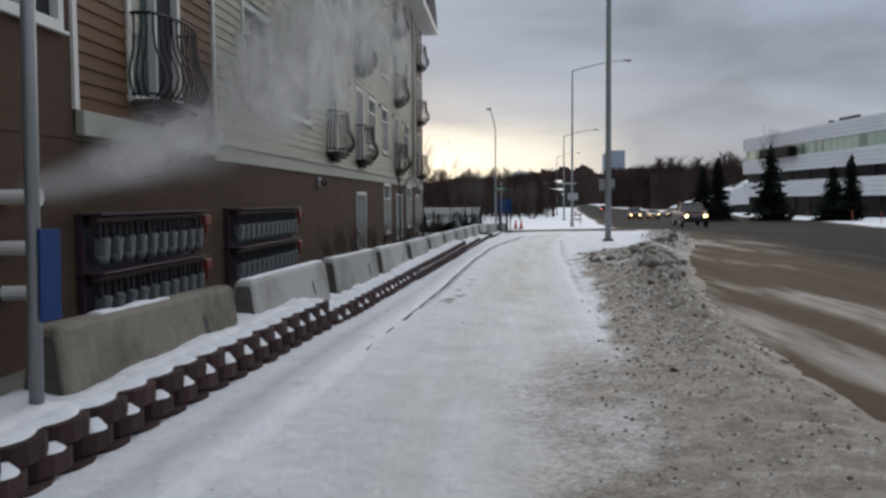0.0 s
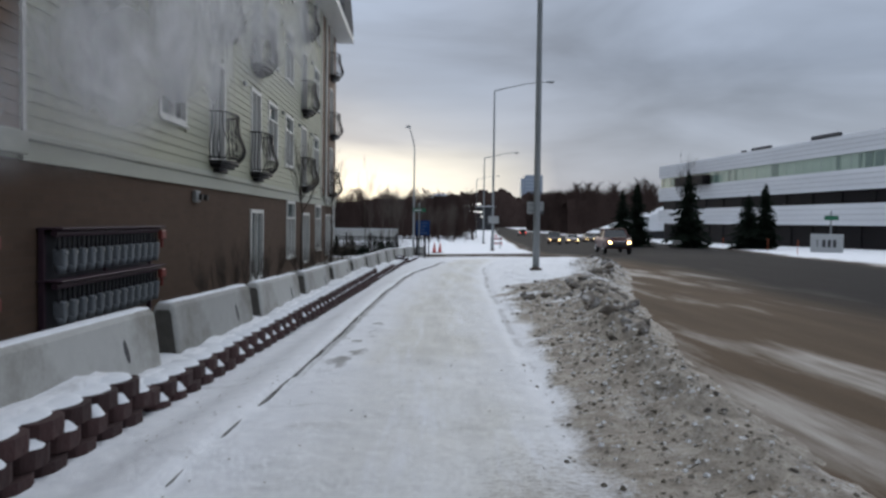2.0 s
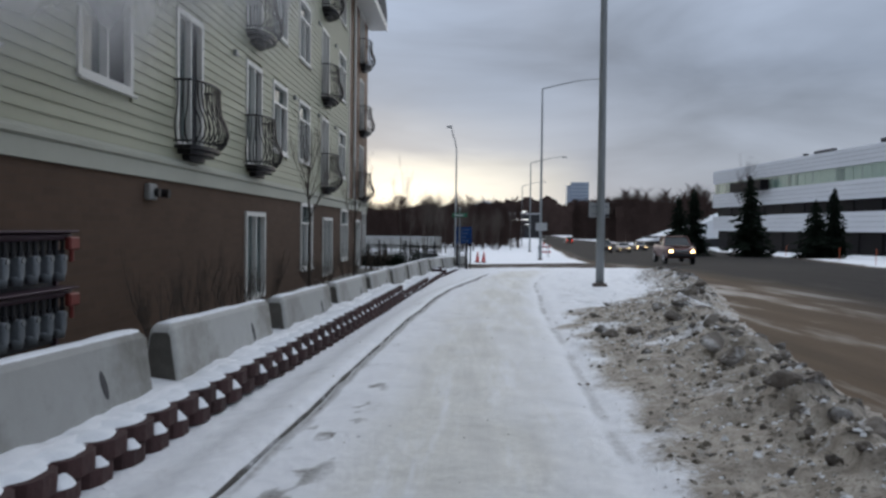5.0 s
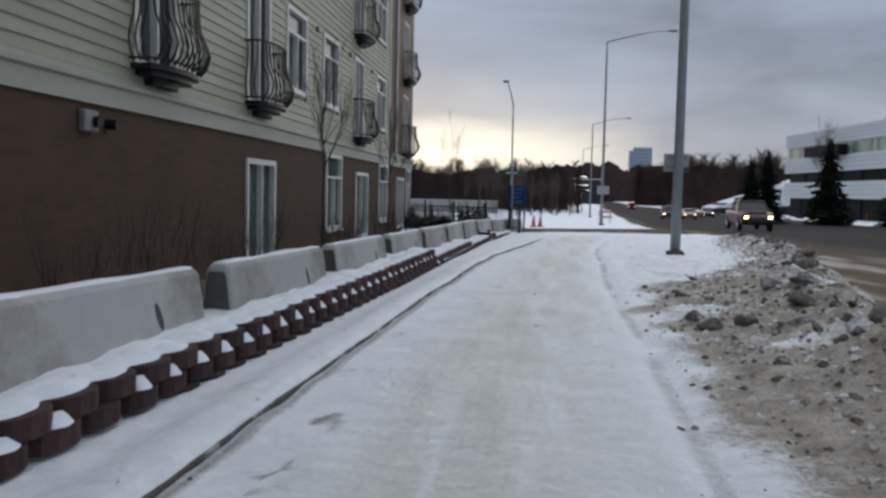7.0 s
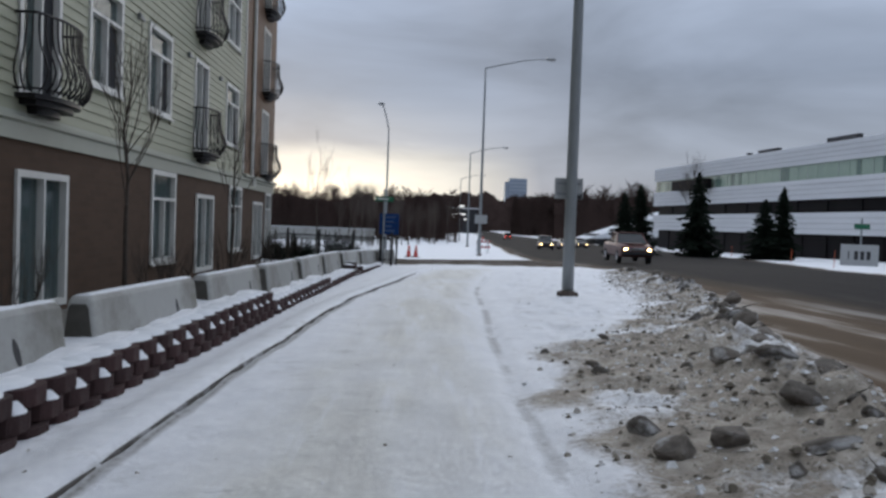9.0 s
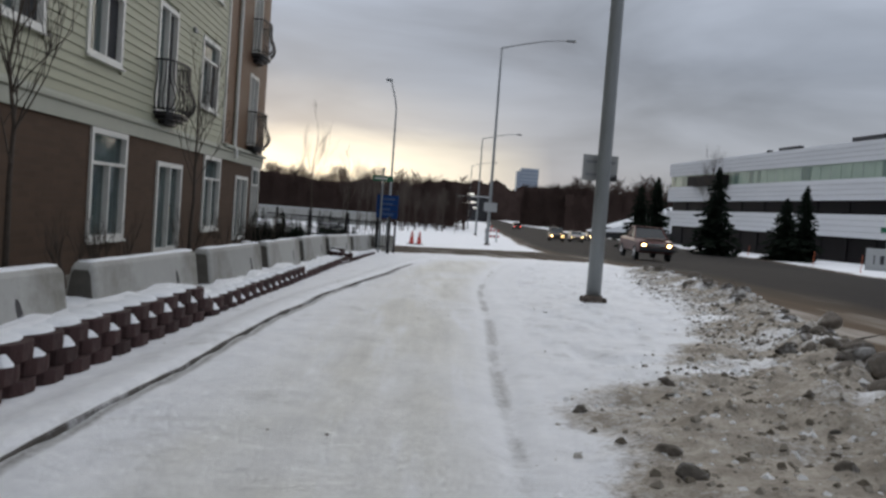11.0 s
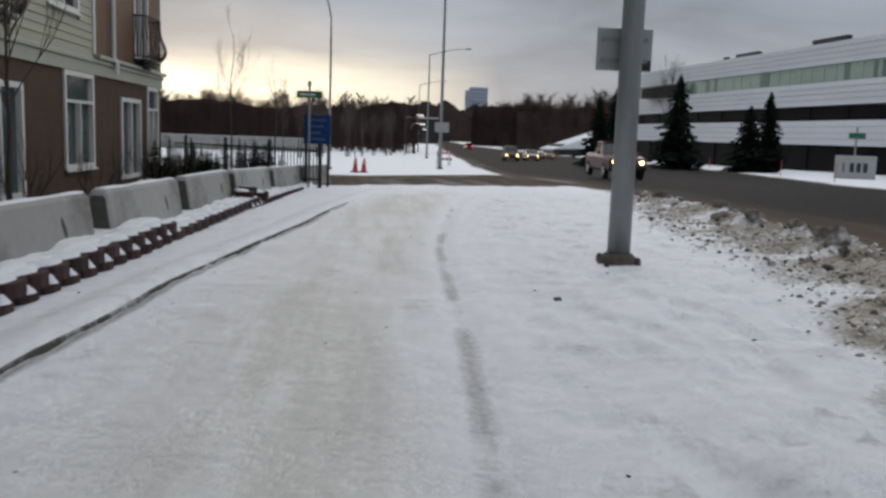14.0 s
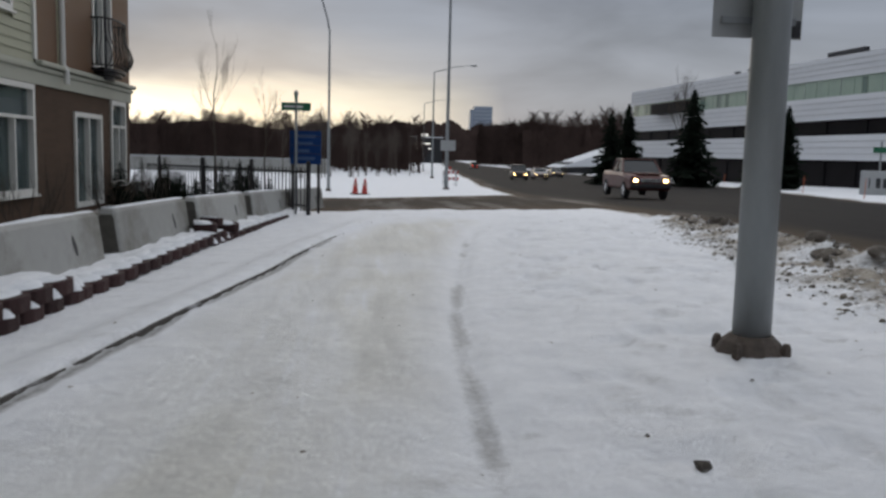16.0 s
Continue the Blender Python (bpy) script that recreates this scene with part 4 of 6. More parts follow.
def build_barriers():
    L, H = 3.0, 0.80
    prof = [(0.25, 0), (0.25, 0.10), (0.175, 0.30), (0.105, 0.76), (0.078, 0.80)]
    full = prof + [(-x, z) for x, z in prof[::-1]]
    bm = bmesh.new()
    ys = [-L / 2, -L / 2 + 0.02, -L / 2 + 0.07, L / 2 - 0.07, L / 2 - 0.02, L / 2]
    rings = [[bm.verts.new((x * (0.84, 0.95, 1, 1, 0.95, 0.84)[i], y, z * (0.925, 0.98, 1, 1, 0.98, 0.925)[i])) for x, z in full] for i, y in enumerate(ys)]
    k = len(full)
    for a, b in zip(rings, rings[1:]):
        for i in range(k):
            bm.faces.new((a[i], a[(i + 1) % k], b[(i + 1) % k], b[i]))
    bm.faces.new(rings[0]); bm.faces.new(rings[-1][::-1])
    bevel(bm, 0.012)
    body = finish(bm, "body", CONCRETE)
    stained = body.copy()
    stained.materials[0] = CONCRETE_OLD
    # slot is a plug on the face; the hole's shade is its dark colour
    bm = bmesh.new()
    ring = [(0.715 + 0.042 * math.cos(k * math.pi / 5) - 0.26 * 0.105 * math.sin(k * math.pi / 5), 0.505 + 0.105 * math.sin(k * math.pi / 5)) for k in range(10)]
    lo = [bm.verts.new((0.06, y, z)) for y, z in ring]
    hi = [bm.verts.new((0.155 - (z - 0.41) * 0.155 + 0.006, y, z)) for y, z in ring]
    for k in range(10):
        bm.faces.new((lo[k], lo[(k + 1) % 10], hi[(k + 1) % 10], hi[k]))
    bm.faces.new(lo[::-1]); bm.faces.new(hi)
    slot = finish(bm, "slot", DARK)
    ends = []
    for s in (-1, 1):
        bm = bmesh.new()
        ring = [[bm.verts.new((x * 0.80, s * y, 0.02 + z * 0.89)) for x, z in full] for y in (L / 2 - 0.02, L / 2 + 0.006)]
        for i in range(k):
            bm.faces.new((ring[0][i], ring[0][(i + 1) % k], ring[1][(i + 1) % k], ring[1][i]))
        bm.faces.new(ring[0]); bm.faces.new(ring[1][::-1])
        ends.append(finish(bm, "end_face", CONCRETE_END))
    rnd = random.Random(4)
    caps = []
    for v in range(4):
        bm = bmesh.new()
        n = 34
        rows = []
        for i in range(n + 1):
            y = -L / 2 + 0.06 + (L - 0.12) * i / n
            w = 0.062 + 0.012 * rnd.random(); h = 0.008 + 0.016 * noise.noise((y * 1.3, v * 7.1, 0)) + 0.004
            h = max(0.004, h)
            rows.append([bm.verts.new((x, y, z)) for x, z in ((-w, H - 0.006), (-w * 0.8, H + h), (0, H + h * 1.3), (w * 0.8, H + h), (w, H - 0.006))])
        for a, b in zip(rows, rows[1:]):
            for i in range(4):
                bm.faces.new((a[i], a[i + 1], b[i + 1], b[i]))
        bm.faces.new(rows[0]); bm.faces.new(rows[-1][::-1])
        caps.append(finish(bm, "snow_cap", SNOW, True))
    for i in range(0, 13):
        yc = 9.1 + 3.49 * i - L / 2 - 0.02 - 0.018 * max(0, i - 9) ** 2
        slope = (lerp(yc + 1.5, BAR_TOP) - lerp(yc - 1.5, BAR_TOP)) / 3
        dx = (barrier_x(yc + 1.5) - barrier_x(yc - 1.5)) / 3
        b = thing("jersey_barrier", pose(barrier_x(yc), yc, lerp(yc, BAR_TOP) - H, math.degrees(math.atan(slope)), rnd.uniform(-0.4, 0.4), -math.degrees(math.atan(dx)) + rnd.uniform(-0.5, 0.5)),
                  "brown-stained old concrete barrier with a little snow on its top" if i == 0 else "weathered grey concrete barrier with snow along its top", "barrier", "row of barriers")
        part("body", stained if i == 0 else body, CONCRETE, b); part("end_face", ends[0], CONCRETE_END, b, "weathered end, its shade painted dark"); part("end_face", ends[1], CONCRETE_END, b, "weathered end, its shade painted dark"); part("slot", slot, DARK, b, "lifting slot, its hollow painted dark"); part("snow_cap", caps[i % 4], SNOW, b, "thin snow on the top edge", at=Matrix.Translation((0, -0.35, 0)) @ Matrix.Diagonal((0.8, 0.38, 1, 1)) if i == 0 else None)


build_barriers()


# ---- lamp posts and signs ----
SIGN_BACK = surface("sign_back", (0.34, 0.35, 0.35), (0.44, 0.45, 0.45), 4, 0.45, 0.05, metal=0.5)
BLUE = surface("blue_sign", (0.009, 0.036, 0.125), (0.015, 0.052, 0.17), 4, 0.6, 0.04, spec=0.1)
GREEN = surface("green_sign", (0.01, 0.10, 0.05), (0.015, 0.14, 0.07), 4, 0.5, 0.04)
WHITE = surface("white_paint", (0.66, 0.66, 0.66), (0.76, 0.76, 0.76), 4, 0.5, 0.04)
LENS = surface("lamp_lens", (0.35, 0.36, 0.36), (0.5, 0.5, 0.5), 4, 0.3, 0)


def lamp_post(x, y, z, h, r, arm, turn, label, r_top=None):
    """Tapered pole on a bolted base, with a curved arm and a cobra-head lamp."""
    post = thing("street_lamp", pose(x, y, z, 0, 0, turn), label, "street lamp", "street lamps")
    bm = bmesh.new()
    rt = r_top or r * 0.5
    tube(bm, [(0, 0, h * i / 8) for i in range(9)], [r + (rt - r) * i / 8 for i in range(9)], 20)
    part("pole", bm, STEEL, post, smooth=True)
    bm = bmesh.new()
    lathe(bm, [(r * 2.0, -0.2), (r * 2.0, 0.06), (r * 1.9, 0.09), (r * 1.5, 0.17), (r * 1.12, 0.21)], 12)
    for a in range(4):
        q = math.pi / 4 + a * math.pi / 2
        lathe(bm, [(0.034, 0.0), (0.034, 0.15), (0.02, 0.18)], 6, (r * 1.85 * math.cos(q), r * 1.85 * math.sin(q), 0))
    part("base_plate", bm, surface_rust, post, "rusty bolted base flange")
    if arm:
        bm = bmesh.new()
        tube(bm, [(0, 0, h - 0.02), (arm * 0.25, 0, h + 0.30), (arm * 0.6, 0, h + 0.70), (arm * 0.85, 0, h + 0.86), (arm, 0, h + 0.88)], [rt * 0.8, rt * 0.75, rt * 0.6, rt * 0.5, rt * 0.5], 8)
        part("arm", bm, STEEL, post)
        bm = bmesh.new()
        box(bm, arm - 0.1, arm + 0.65, -0.17, 0.17, h + 0.83, h + 0.97); bevel(bm, 0.05, 2)
        hd = part("lamp_head", bm, STEEL, post)
        bm = bmesh.new(); box(bm, arm + 0.15, arm + 0.58, -0.12, 0.12, h + 0.79, h + 0.835); bevel(bm, 0.02)
        part("lens", bm, LENS, hd)
    return post


surface_rust = surface("rusty_steel", (0.05, 0.04, 0.035), (0.14, 0.11, 0.09), 14, 0.85, 0.4)
near_post = lamp_post(4.28, 32.6, -0.80, 14.2, 0.115, 2.6, 0, "tall grey steel street lamp with signs, standing in the snowy verge", 0.075)
bm = bmesh.new(); box(bm, -0.31, 0.25, 0.125, 0.131, 2.0, 2.41); bevel(bm, 0.002)
s = part("sign_plate", bm, SIGN_BACK, near_post, "grey back of a road sign")
for zz in (2.10, 2.30):
    bm = bmesh.new(); box(bm, -0.26, 0.20, 0.10, 0.124, zz - 0.02, zz + 0.02)
    part("bracket", bm, STEEL, s)
bm = bmesh.new(); box(bm, 0.14, 0.24, 0.118, 0.1245, 2.01, 2.11); part("sticker", bm, DARK, s, "small dark sticker")
slim = lamp_post(-0.38, 74.0, -1.72, 8.7, 0.085, 0.0, 0, "slim grey street lamp beyond the side street", 0.05)
bm = bmesh.new(); tube(bm, [(0, 0, 8.65), (-0.12, -0.1, 9.3), (-0.36, -0.3, 10.1), (-0.46, -0.4, 10.35)], [0.05, 0.045, 0.04, 0.04], 8); part("arm", bm, STEEL, slim)
bm = bmesh.new(); box(bm, -0.75, -0.33, -0.62, -0.28, 10.28, 10.44); bevel(bm, 0.05, 2); part("lamp_head", bm, STEEL, slim)
second_post = lamp_post(7.0, 83.8, -1.9, 15.2, 0.13, 5.0, 0, "tall grey street lamp with a long curved arm over the road", 0.07)
bm = bmesh.new(); box(bm, -0.45, 0.55, -0.16, -0.15, 2.65, 3.35); bevel(bm, 0.003)
part("sign_plate", bm, SIGN_BACK, second_post, "grey sign plate")
lamp_post(9.4, 130.0, -2.4, 12.8, 0.13, 4.5, 0, "tall grey street lamp with a long curved arm over the road", 0.07)
lamp_post(12.0, 190.0, -2.8, 13.0, 0.13, 4.5, 0, "tall grey street lamp with a long curved arm over the road", 0.07)


# ---- signs, fence, cones ----
def sign_bars(parent, y, x0, x1, z0, z1, rows, mat):
    """Unreadable lettering as plain bars on the face towards the footway."""
    rnd = random.Random(int(z0 * 1000) + rows)
    for r in range(rows):
        z = z1 - (z1 - z0) * (r + 0.5) / rows
        bm = bmesh.new(); hh = (z1 - z0) / rows * 0.22
        box(bm, x0, x0 + (x1 - x0) * rnd.uniform(0.7, 1.0), y - 0.003, y, z - hh, z + hh)
        part("lettering_bar", bm, mat, parent)


def street_name_sign(x, y, z):
    s = thing("street_name_sign", pose(x, y, z), "green street name blade on a slim steel post", "street sign")
    bm = bmesh.new(); tube(bm, [(0, 0, -0.1), (0, 0, 2.62)], 0.03, 8); part("post", bm, STEEL, s)
    bm = bmesh.new(); box(bm, -0.33, 0.33, -0.016, -0.010, 2.29, 2.47); bevel(bm, 0.002)
    b = part("blade", bm, GREEN, s); sign_bars(b, -0.0165, -0.26, 0.26, 2.33, 2.43, 1, WHITE)
    bm = bmesh.new(); box(bm, -0.012, 0.012, -0.28, 0.28, 2.50, 2.63); bevel(bm, 0.002); part("blade", bm, GREEN, s)
    bm = bmesh.new(); lathe(bm, [(0.02, 2.60), (0.055, 2.64), (0.05, 2.70), (0.015, 2.74)], 10); part("cap", bm, STEEL, s)


def blue_board(x, y, z):
    s = thing("blue_sign", pose(x, y, z, 0, 0, -6), "blue directory board on two dark posts", "sign")
    for px in (0.06, 0.66):
        bm = bmesh.new(); box(bm, px - 0.03, px + 0.03, -0.03, 0.03, -0.1, 1.9); part("post", bm, IRON, s)
    bm = bmesh.new(); box(bm, 0.0, 0.72, -0.055, -0.032, 1.10, 1.86); bevel(bm, 0.004)
    b = part("board", bm, BLUE, s)
    for i in range(3):
        bm = bmesh.new(); box(bm, 0.02, 0.70, -0.060, -0.056, 1.33 + 0.2 * i, 1.345 + 0.2 * i); part("stripe", bm, DARK, b)
    sign_bars(b, -0.0565, 0.1, 0.6, 1.15, 1.82, 4, surface("faded_white", (0.035, 0.075, 0.17), (0.05, 0.10, 0.21), 4, 0.6, 0))


def blue_post(x, y, z):
    s = thing("sign_post", pose(x, y, z, -1.5, 0, 0), "grey steel post with a narrow blue plate", "sign")
    bm = bmesh.new(); tube(bm, [(0, 0, -0.2), (0, 0, 3.6)], 0.042, 12); part("post", bm, STEEL, s, smooth=True)
    bm = bmesh.new(); box(bm, 0.045, 0.058, -0.03, 0.19, 0.60, 1.13); bevel(bm, 0.003); part("plate", bm, BLUE, s, "narrow blue plate")


def iron_fence(p, q, z0, z1):
    p, q = Vector((*p, 0)), Vector((*q, 0))
    L = (q - p).length
    f = thing("iron_fence", pose(p.x, p.y, z0, 0, 0, math.degrees(math.atan2(q.y - p.y, q.x - p.x))), "black iron picket fence standing in the snow", "fence")
    H = 1.03
    for z in (0.16, H - 0.12):
        bm = bmesh.new(); box(bm, 0, L, -0.015, 0.015, z, z + 0.035); part("rail", bm, IRON, f)
    pk = bmesh.new(); box(pk, -0.009, 0.009, -0.009, 0.009, 0.05, H)
    pm = finish(pk, "picket", IRON)
    n = int(L / 0.135)
    for i in range(n + 1):
        if i % 16 == 0:
            bm = bmesh.new(); box(bm, -0.035, 0.035, -0.035, 0.035, -0.2, H + 0.08); lathe(bm, [(0.05, H + 0.08), (0.045, H + 0.12), (0.01, H + 0.15)], 8)
            part("post", bm, IRON, f, at=pose(L * i / n, 0, 0))
        else:
            part("picket", pm, IRON, f, at=pose(L * i / n, 0, (z1 - z0) * i / n))


ORANGE = surface("cone_orange", (0.40, 0.035, 0.028), (0.52, 0.055, 0.040), 6, 0.55, 0.05)


def traffic_cone(x, y, z):
    c = thing("traffic_cone", pose(x, y, z, 2, 1, 30), "red-orange traffic cone on a black base in the snow", "traffic cone", "pair of cones")
    bm = bmesh.new(); box(bm, -0.2, 0.2, -0.2, 0.2, 0, 0.045); bevel(bm, 0.03, 2); part("base", bm, DARK, c)
    bm = bmesh.new(); lathe(bm, [(0.15, 0.045), (0.14, 0.06), (0.032, 0.72), (0.022, 0.73)], 18); part("cone_body", bm, ORANGE, c, smooth=True)
    bm = bmesh.new(); lathe(bm, [(0.105, 0.40), (0.078, 0.55)], 18); part("collar", bm, surface("cone_band", (0.45, 0.2, 0.16), (0.6, 0.32, 0.28), 6, 0.5, 0), c, "dull reflective band")


def barricade(x, y, z):
    b = thing("barricade", pose(x, y, z, 0, 0, 8), "orange and white striped road barricade with a warning lamp", "barricade")
    for px in (-0.5, 0.5):
        for s in (-1, 1):
            bm = bmesh.new(); tube(bm, [(px, s * 0.3, 0), (px, 0.02 * s, 1.25)], 0.025, 6); part("leg", bm, STEEL, b)
    for z0 in (0.45, 0.95):
        for i in range(8):
            bm = bmesh.new()
            vs = [bm.verts.new((-0.64 + 0.16 * i + dx, yy, zz)) for yy in (-0.20 + 0.15 * (z0 > 0.6), -0.18 + 0.15 * (z0 > 0.6)) for dx, zz in ((0, z0), (0.16, z0), (0.20, z0 + 0.22), (0.04, z0 + 0.22))]
            for f in ((0, 1, 2, 3), (7, 6, 5, 4), (0, 4, 5, 1), (1, 5, 6, 2), (2, 6, 7, 3), (3, 7, 4, 0)):
                bm.faces.new([vs[k] for k in f])
            part("stripe", bm, ORANGE if i % 2 else WHITE, b)
    bm = bmesh.new(); lathe(bm, [(0.09, 1.25), (0.10, 1.35), (0.09, 1.45), (0.03, 1.48)], 12); part("warning_lamp", bm, ORANGE, b)


street_name_sign(0.24, 47.0, -0.92)
blue_board(0.08, 47.35, -0.93)
blue_post(-2.22, 5.72, -0.38)
iron_fence((0.56, 46.5), (-4.3, 51.8), -0.92, -1.02)
traffic_cone(1.24, 65.5, -1.40)
traffic_cone(1.66, 66.0, -1.42)
barricade(8.1, 93, -1.93)


# ---- trees ----
def grow(bm, base, direction, length, r, depth, rnd, spread=0.6, up=0.25, kids=3, sides=4):
    """A limb and its side limbs, tapering."""
    pts, p, d = [base], base, direction.normalized()
    n = 3 if depth else 2
    for i in range(n):
        d = (d + Vector((rnd.uniform(-1, 1), rnd.uniform(-1, 1), rnd.uniform(-0.5, 1) * up * 2)) * 0.16).normalized()
        p = p + d * (length / n)
        pts.append(p)
    tube(bm, pts, [r * (1 - 0.75 * i / n) for i in range(n + 1)], sides if depth > 1 else 3, cap=False)
    if depth:
        for k in range(kids + (depth > 1)):
            t = rnd.uniform(0.35, 1.0)
            i = min(int(t * n), n - 1)
            b = pts[i].lerp(pts[i + 1], t * n - i)
            side = Vector((rnd.uniform(-1, 1), rnd.uniform(-1, 1), rnd.uniform(-0.2, 0.9)))
            grow(bm, b, d * (1 - spread) + side * spread + Vector((0, 0, up)), length * rnd.uniform(0.5, 0.72), r * 0.5, depth - 1, rnd, spread, up, kids, sides)


def bare_tree(x, y, z, h, seed, label, name="bare_tree", r=0.05, kids=5, depth=3):
    rnd = random.Random(seed)
    t = thing(name, pose(x, y, z), label, "tree", "bare trees")
    bm = bmesh.new()
    pts = [Vector((rnd.uniform(-0.02, 0.02) * h * i / 6, rnd.uniform(-0.02, 0.02) * h * i / 6, h * i / 6 - 0.05)) for i in range(7)]
    tube(bm, pts, [r * (1 - 0.85 * i / 6) for i in range(7)], 8)
    part("trunk", bm, BARK, t, smooth=True)
    bm = bmesh.new()
    for k in range(kids * 3):
        f = rnd.uniform(0.38, 0.97)
        i = min(int(f * 6), 5)
        b = pts[i].lerp(pts[i + 1], f * 6 - i)
        a = rnd.uniform(0, 6.28)
        grow(bm, b, Vector((math.cos(a), math.sin(a), 1.7)), h * 0.34 * (1.15 - f * 0.7), r * 0.36 * (1.1 - f * 0.6), depth - 1, rnd, 0.36, 0.5, 3, 4)
    part("crown", bm, BARK, t, "fine bare branches")
    return t


bare_tree(-3.05, 28.9, -0.75, 3.9, 1, "young leafless tree in front of the brick wall", r=0.042)
bare_tree(-3.0, 36.2, -0.85, 3.9, 2, "young leafless tree in front of the brick wall", r=0.042)
bare_tree(-3.1, 55.5, -1.1, 5.0, 3, "young leafless tree by the iron fence", r=0.04, kids=3)
bare_tree(-1.7, 57.0, -1.15, 3.6, 4, "young leafless tree by the iron fence", r=0.04, kids=3)
bare_tree(37.5, 122, -2.2, 11, 5, "tall leafless birch among the dark spruces", r=0.14, kids=8, depth=3)


def bare_bush(x, y, z, h, seed):
    rnd = random.Random(seed)
    b = thing("bare_bush", pose(x, y, z), "low leafless bush against the brick wall", "bush", "bushes along the wall")
    bm = bmesh.new()
    for k in range(11):
        a = rnd.uniform(0, 6.28)
        grow(bm, Vector((0.12 * math.cos(a), 0.12 * math.sin(a), -0.05)), Vector((0.45 * math.cos(a), 0.45 * math.sin(a), 1)), h * rnd.uniform(0.6, 0.9), 0.012, 2, rnd, 0.4, 0.5, 3, 3)
    part("crown", bm, BARK, b)


for i, (x, y, h) in enumerate(((-3.5, 20.8, 0.9), (-3.6, 22.6, 1.0), (-3.4, 24.0, 0.8), (-3.5, 26.3, 0.9), (-3.4, 31.6, 0.9), (-3.5, 33.3, 0.8), (-3.4, 37.4, 1.0), (-3.4, 41.3, 0.9), (-3.3, 45.2, 1.0), (-3.3, 48.7, 1.0))):
    bare_bush(x, y, lerp(y, PROFILE) - 0.16, h, 40 + i)


def spruce(x, y, z, h, w, seed, name="spruce", label="dark green spruce tree standing in the snow", group="spruces", whorls=34):
    rnd = random.Random(seed)
    t = thing(name, pose(x, y, z), label, "tree" if h > 2 else "shrub", group)
    bm = bmesh.new(); tube(bm, [(0, 0, -0.1), (0, 0, h * 0.97)], [h * 0.022, h * 0.004], 7); part("trunk", bm, BARK, t)
    bm = bmesh.new()
    for k in range(whorls):
        f = k / (whorls - 1)
        zc = h * (0.06 + 0.93 * f)
        reach = w * (1 - f) ** 0.8 * rnd.uniform(0.62, 1.2) + 0.02 * h
        n = 7 + int(6 * (1 - f))
        for i in range(n):
            a = 2 * math.pi * (i + rnd.random() * 0.7) / n
            ln = reach * rnd.uniform(0.45, 1.2)
            d = Vector((math.cos(a), math.sin(a), 0)); s = Vector((-d.y, d.x, 0))
            c = Vector((0, 0, zc))
            drop = ln * rnd.uniform(0.20, 0.42)
            for j in range(3):
                t0, t1 = j / 3, (j + 1.25) / 3
                wd = ln * 0.27 * (1.1 - t0 * 0.6) * rnd.uniform(0.8, 1.2)
                p0, p1 = c + d * ln * t0 - Vector((0, 0, drop * t0)), c + d * ln * t1 - Vector((0, 0, drop * t1 - ln * 0.05 * rnd.random()))
                low = Vector((0, 0, -h * 0.022 * rnd.uniform(0.7, 1.6)))
                q = [bm.verts.new(v) for v in (p0, p0 + (p1 - p0) * 0.6 + s * wd + low, p1, p0 + (p1 - p0) * 0.6 - s * wd + low)]
                bm.faces.new(q[:3]); bm.faces.new((q[0], q[2], q[3]))
    part("crown", bm, NEEDLE, t, "dense drooping needle boughs")
    return t


for i, (x, y, h, w) in enumerate(((24.9, 107, 7.2, 1.9), (27.2, 109, 8.2, 2.0), (33.4, 108, 9.7, 2.4), (40.6, 107, 6.9, 2.3), (43.1, 108, 8.4, 1.9))):
    spruce(x, y, lerp(y, PROFILE) - 0.1, h, w * 1.12, 60 + i, whorls=44)
rs = random.Random(8)
for i in range(38):
    y = 48.2 + 6.0 * rs.random(); x = -5.8 + 4.9 * (i + rs.random()) / 38
    spruce(x, y, lerp(y, PROFILE) - 0.1, rs.uniform(0.7, 1.4), rs.uniform(0.26, 0.50), 80 + i, "small_conifer", "small dark evergreen shrub behind the iron fence", "evergreen shrubs", 20)
for i in range(24):
    y = 104 + 1.95 * i + rs.uniform(-2, 2); x = -6.5 + 0.57 * i + rs.uniform(-1.5, 1.5)
    bare_tree(x, y, lerp(y, PROFILE), rs.uniform(4.6, 6.4), 120 + i, "leafless brown tree on the snowy field", r=0.055, kids=6)


def twig_tree(seed, h):
    """Vertices and faces of one far leafless tree: upswept limbs with many fine twigs."""
    rnd = random.Random(seed)
    bm = bmesh.new()
    for q in range(2):
        ox, top = rnd.uniform(-0.5, 0.5) * q, h * (1 - 0.18 * q)
        tube(bm, [(ox, 0, -0.5), (ox + rnd.uniform(-0.25, 0.25), 0, top * 0.5), (ox * 1.6, 0, top)], [0.10, 0.07, 0.015], 4, cap=False)
    for k in range(74):
        f = rnd.uniform(0.10, 0.97)
        a = rnd.uniform(0, 6.28)
        ln = h * rnd.uniform(0.10, 0.24) * (1.2 - 0.65 * f)
        b = Vector((0, 0, h * f)); d = Vector((math.cos(a), math.sin(a), rnd.uniform(0.8, 2.0))).normalized()
        for j in range(15):
            e = (d + Vector((rnd.uniform(-1, 1), rnd.uniform(-1, 1), rnd.uniform(-0.1, 1.0))) * 0.5).normalized()
            o = b + d * ln * j / 15
            s = e.orthogonal().normalized() * rnd.uniform(0.008, 0.019)
            vs = [bm.verts.new(v) for v in (o - s, o + s, o + e * ln * rnd.uniform(0.45, 0.9))]
            bm.faces.new(vs)
    bm.verts.index_update()
    v = np.array([q.co[:] for q in bm.verts]); f = [[q.index for q in fc.verts] for fc in bm.faces]
    bm.free()
    return v, f


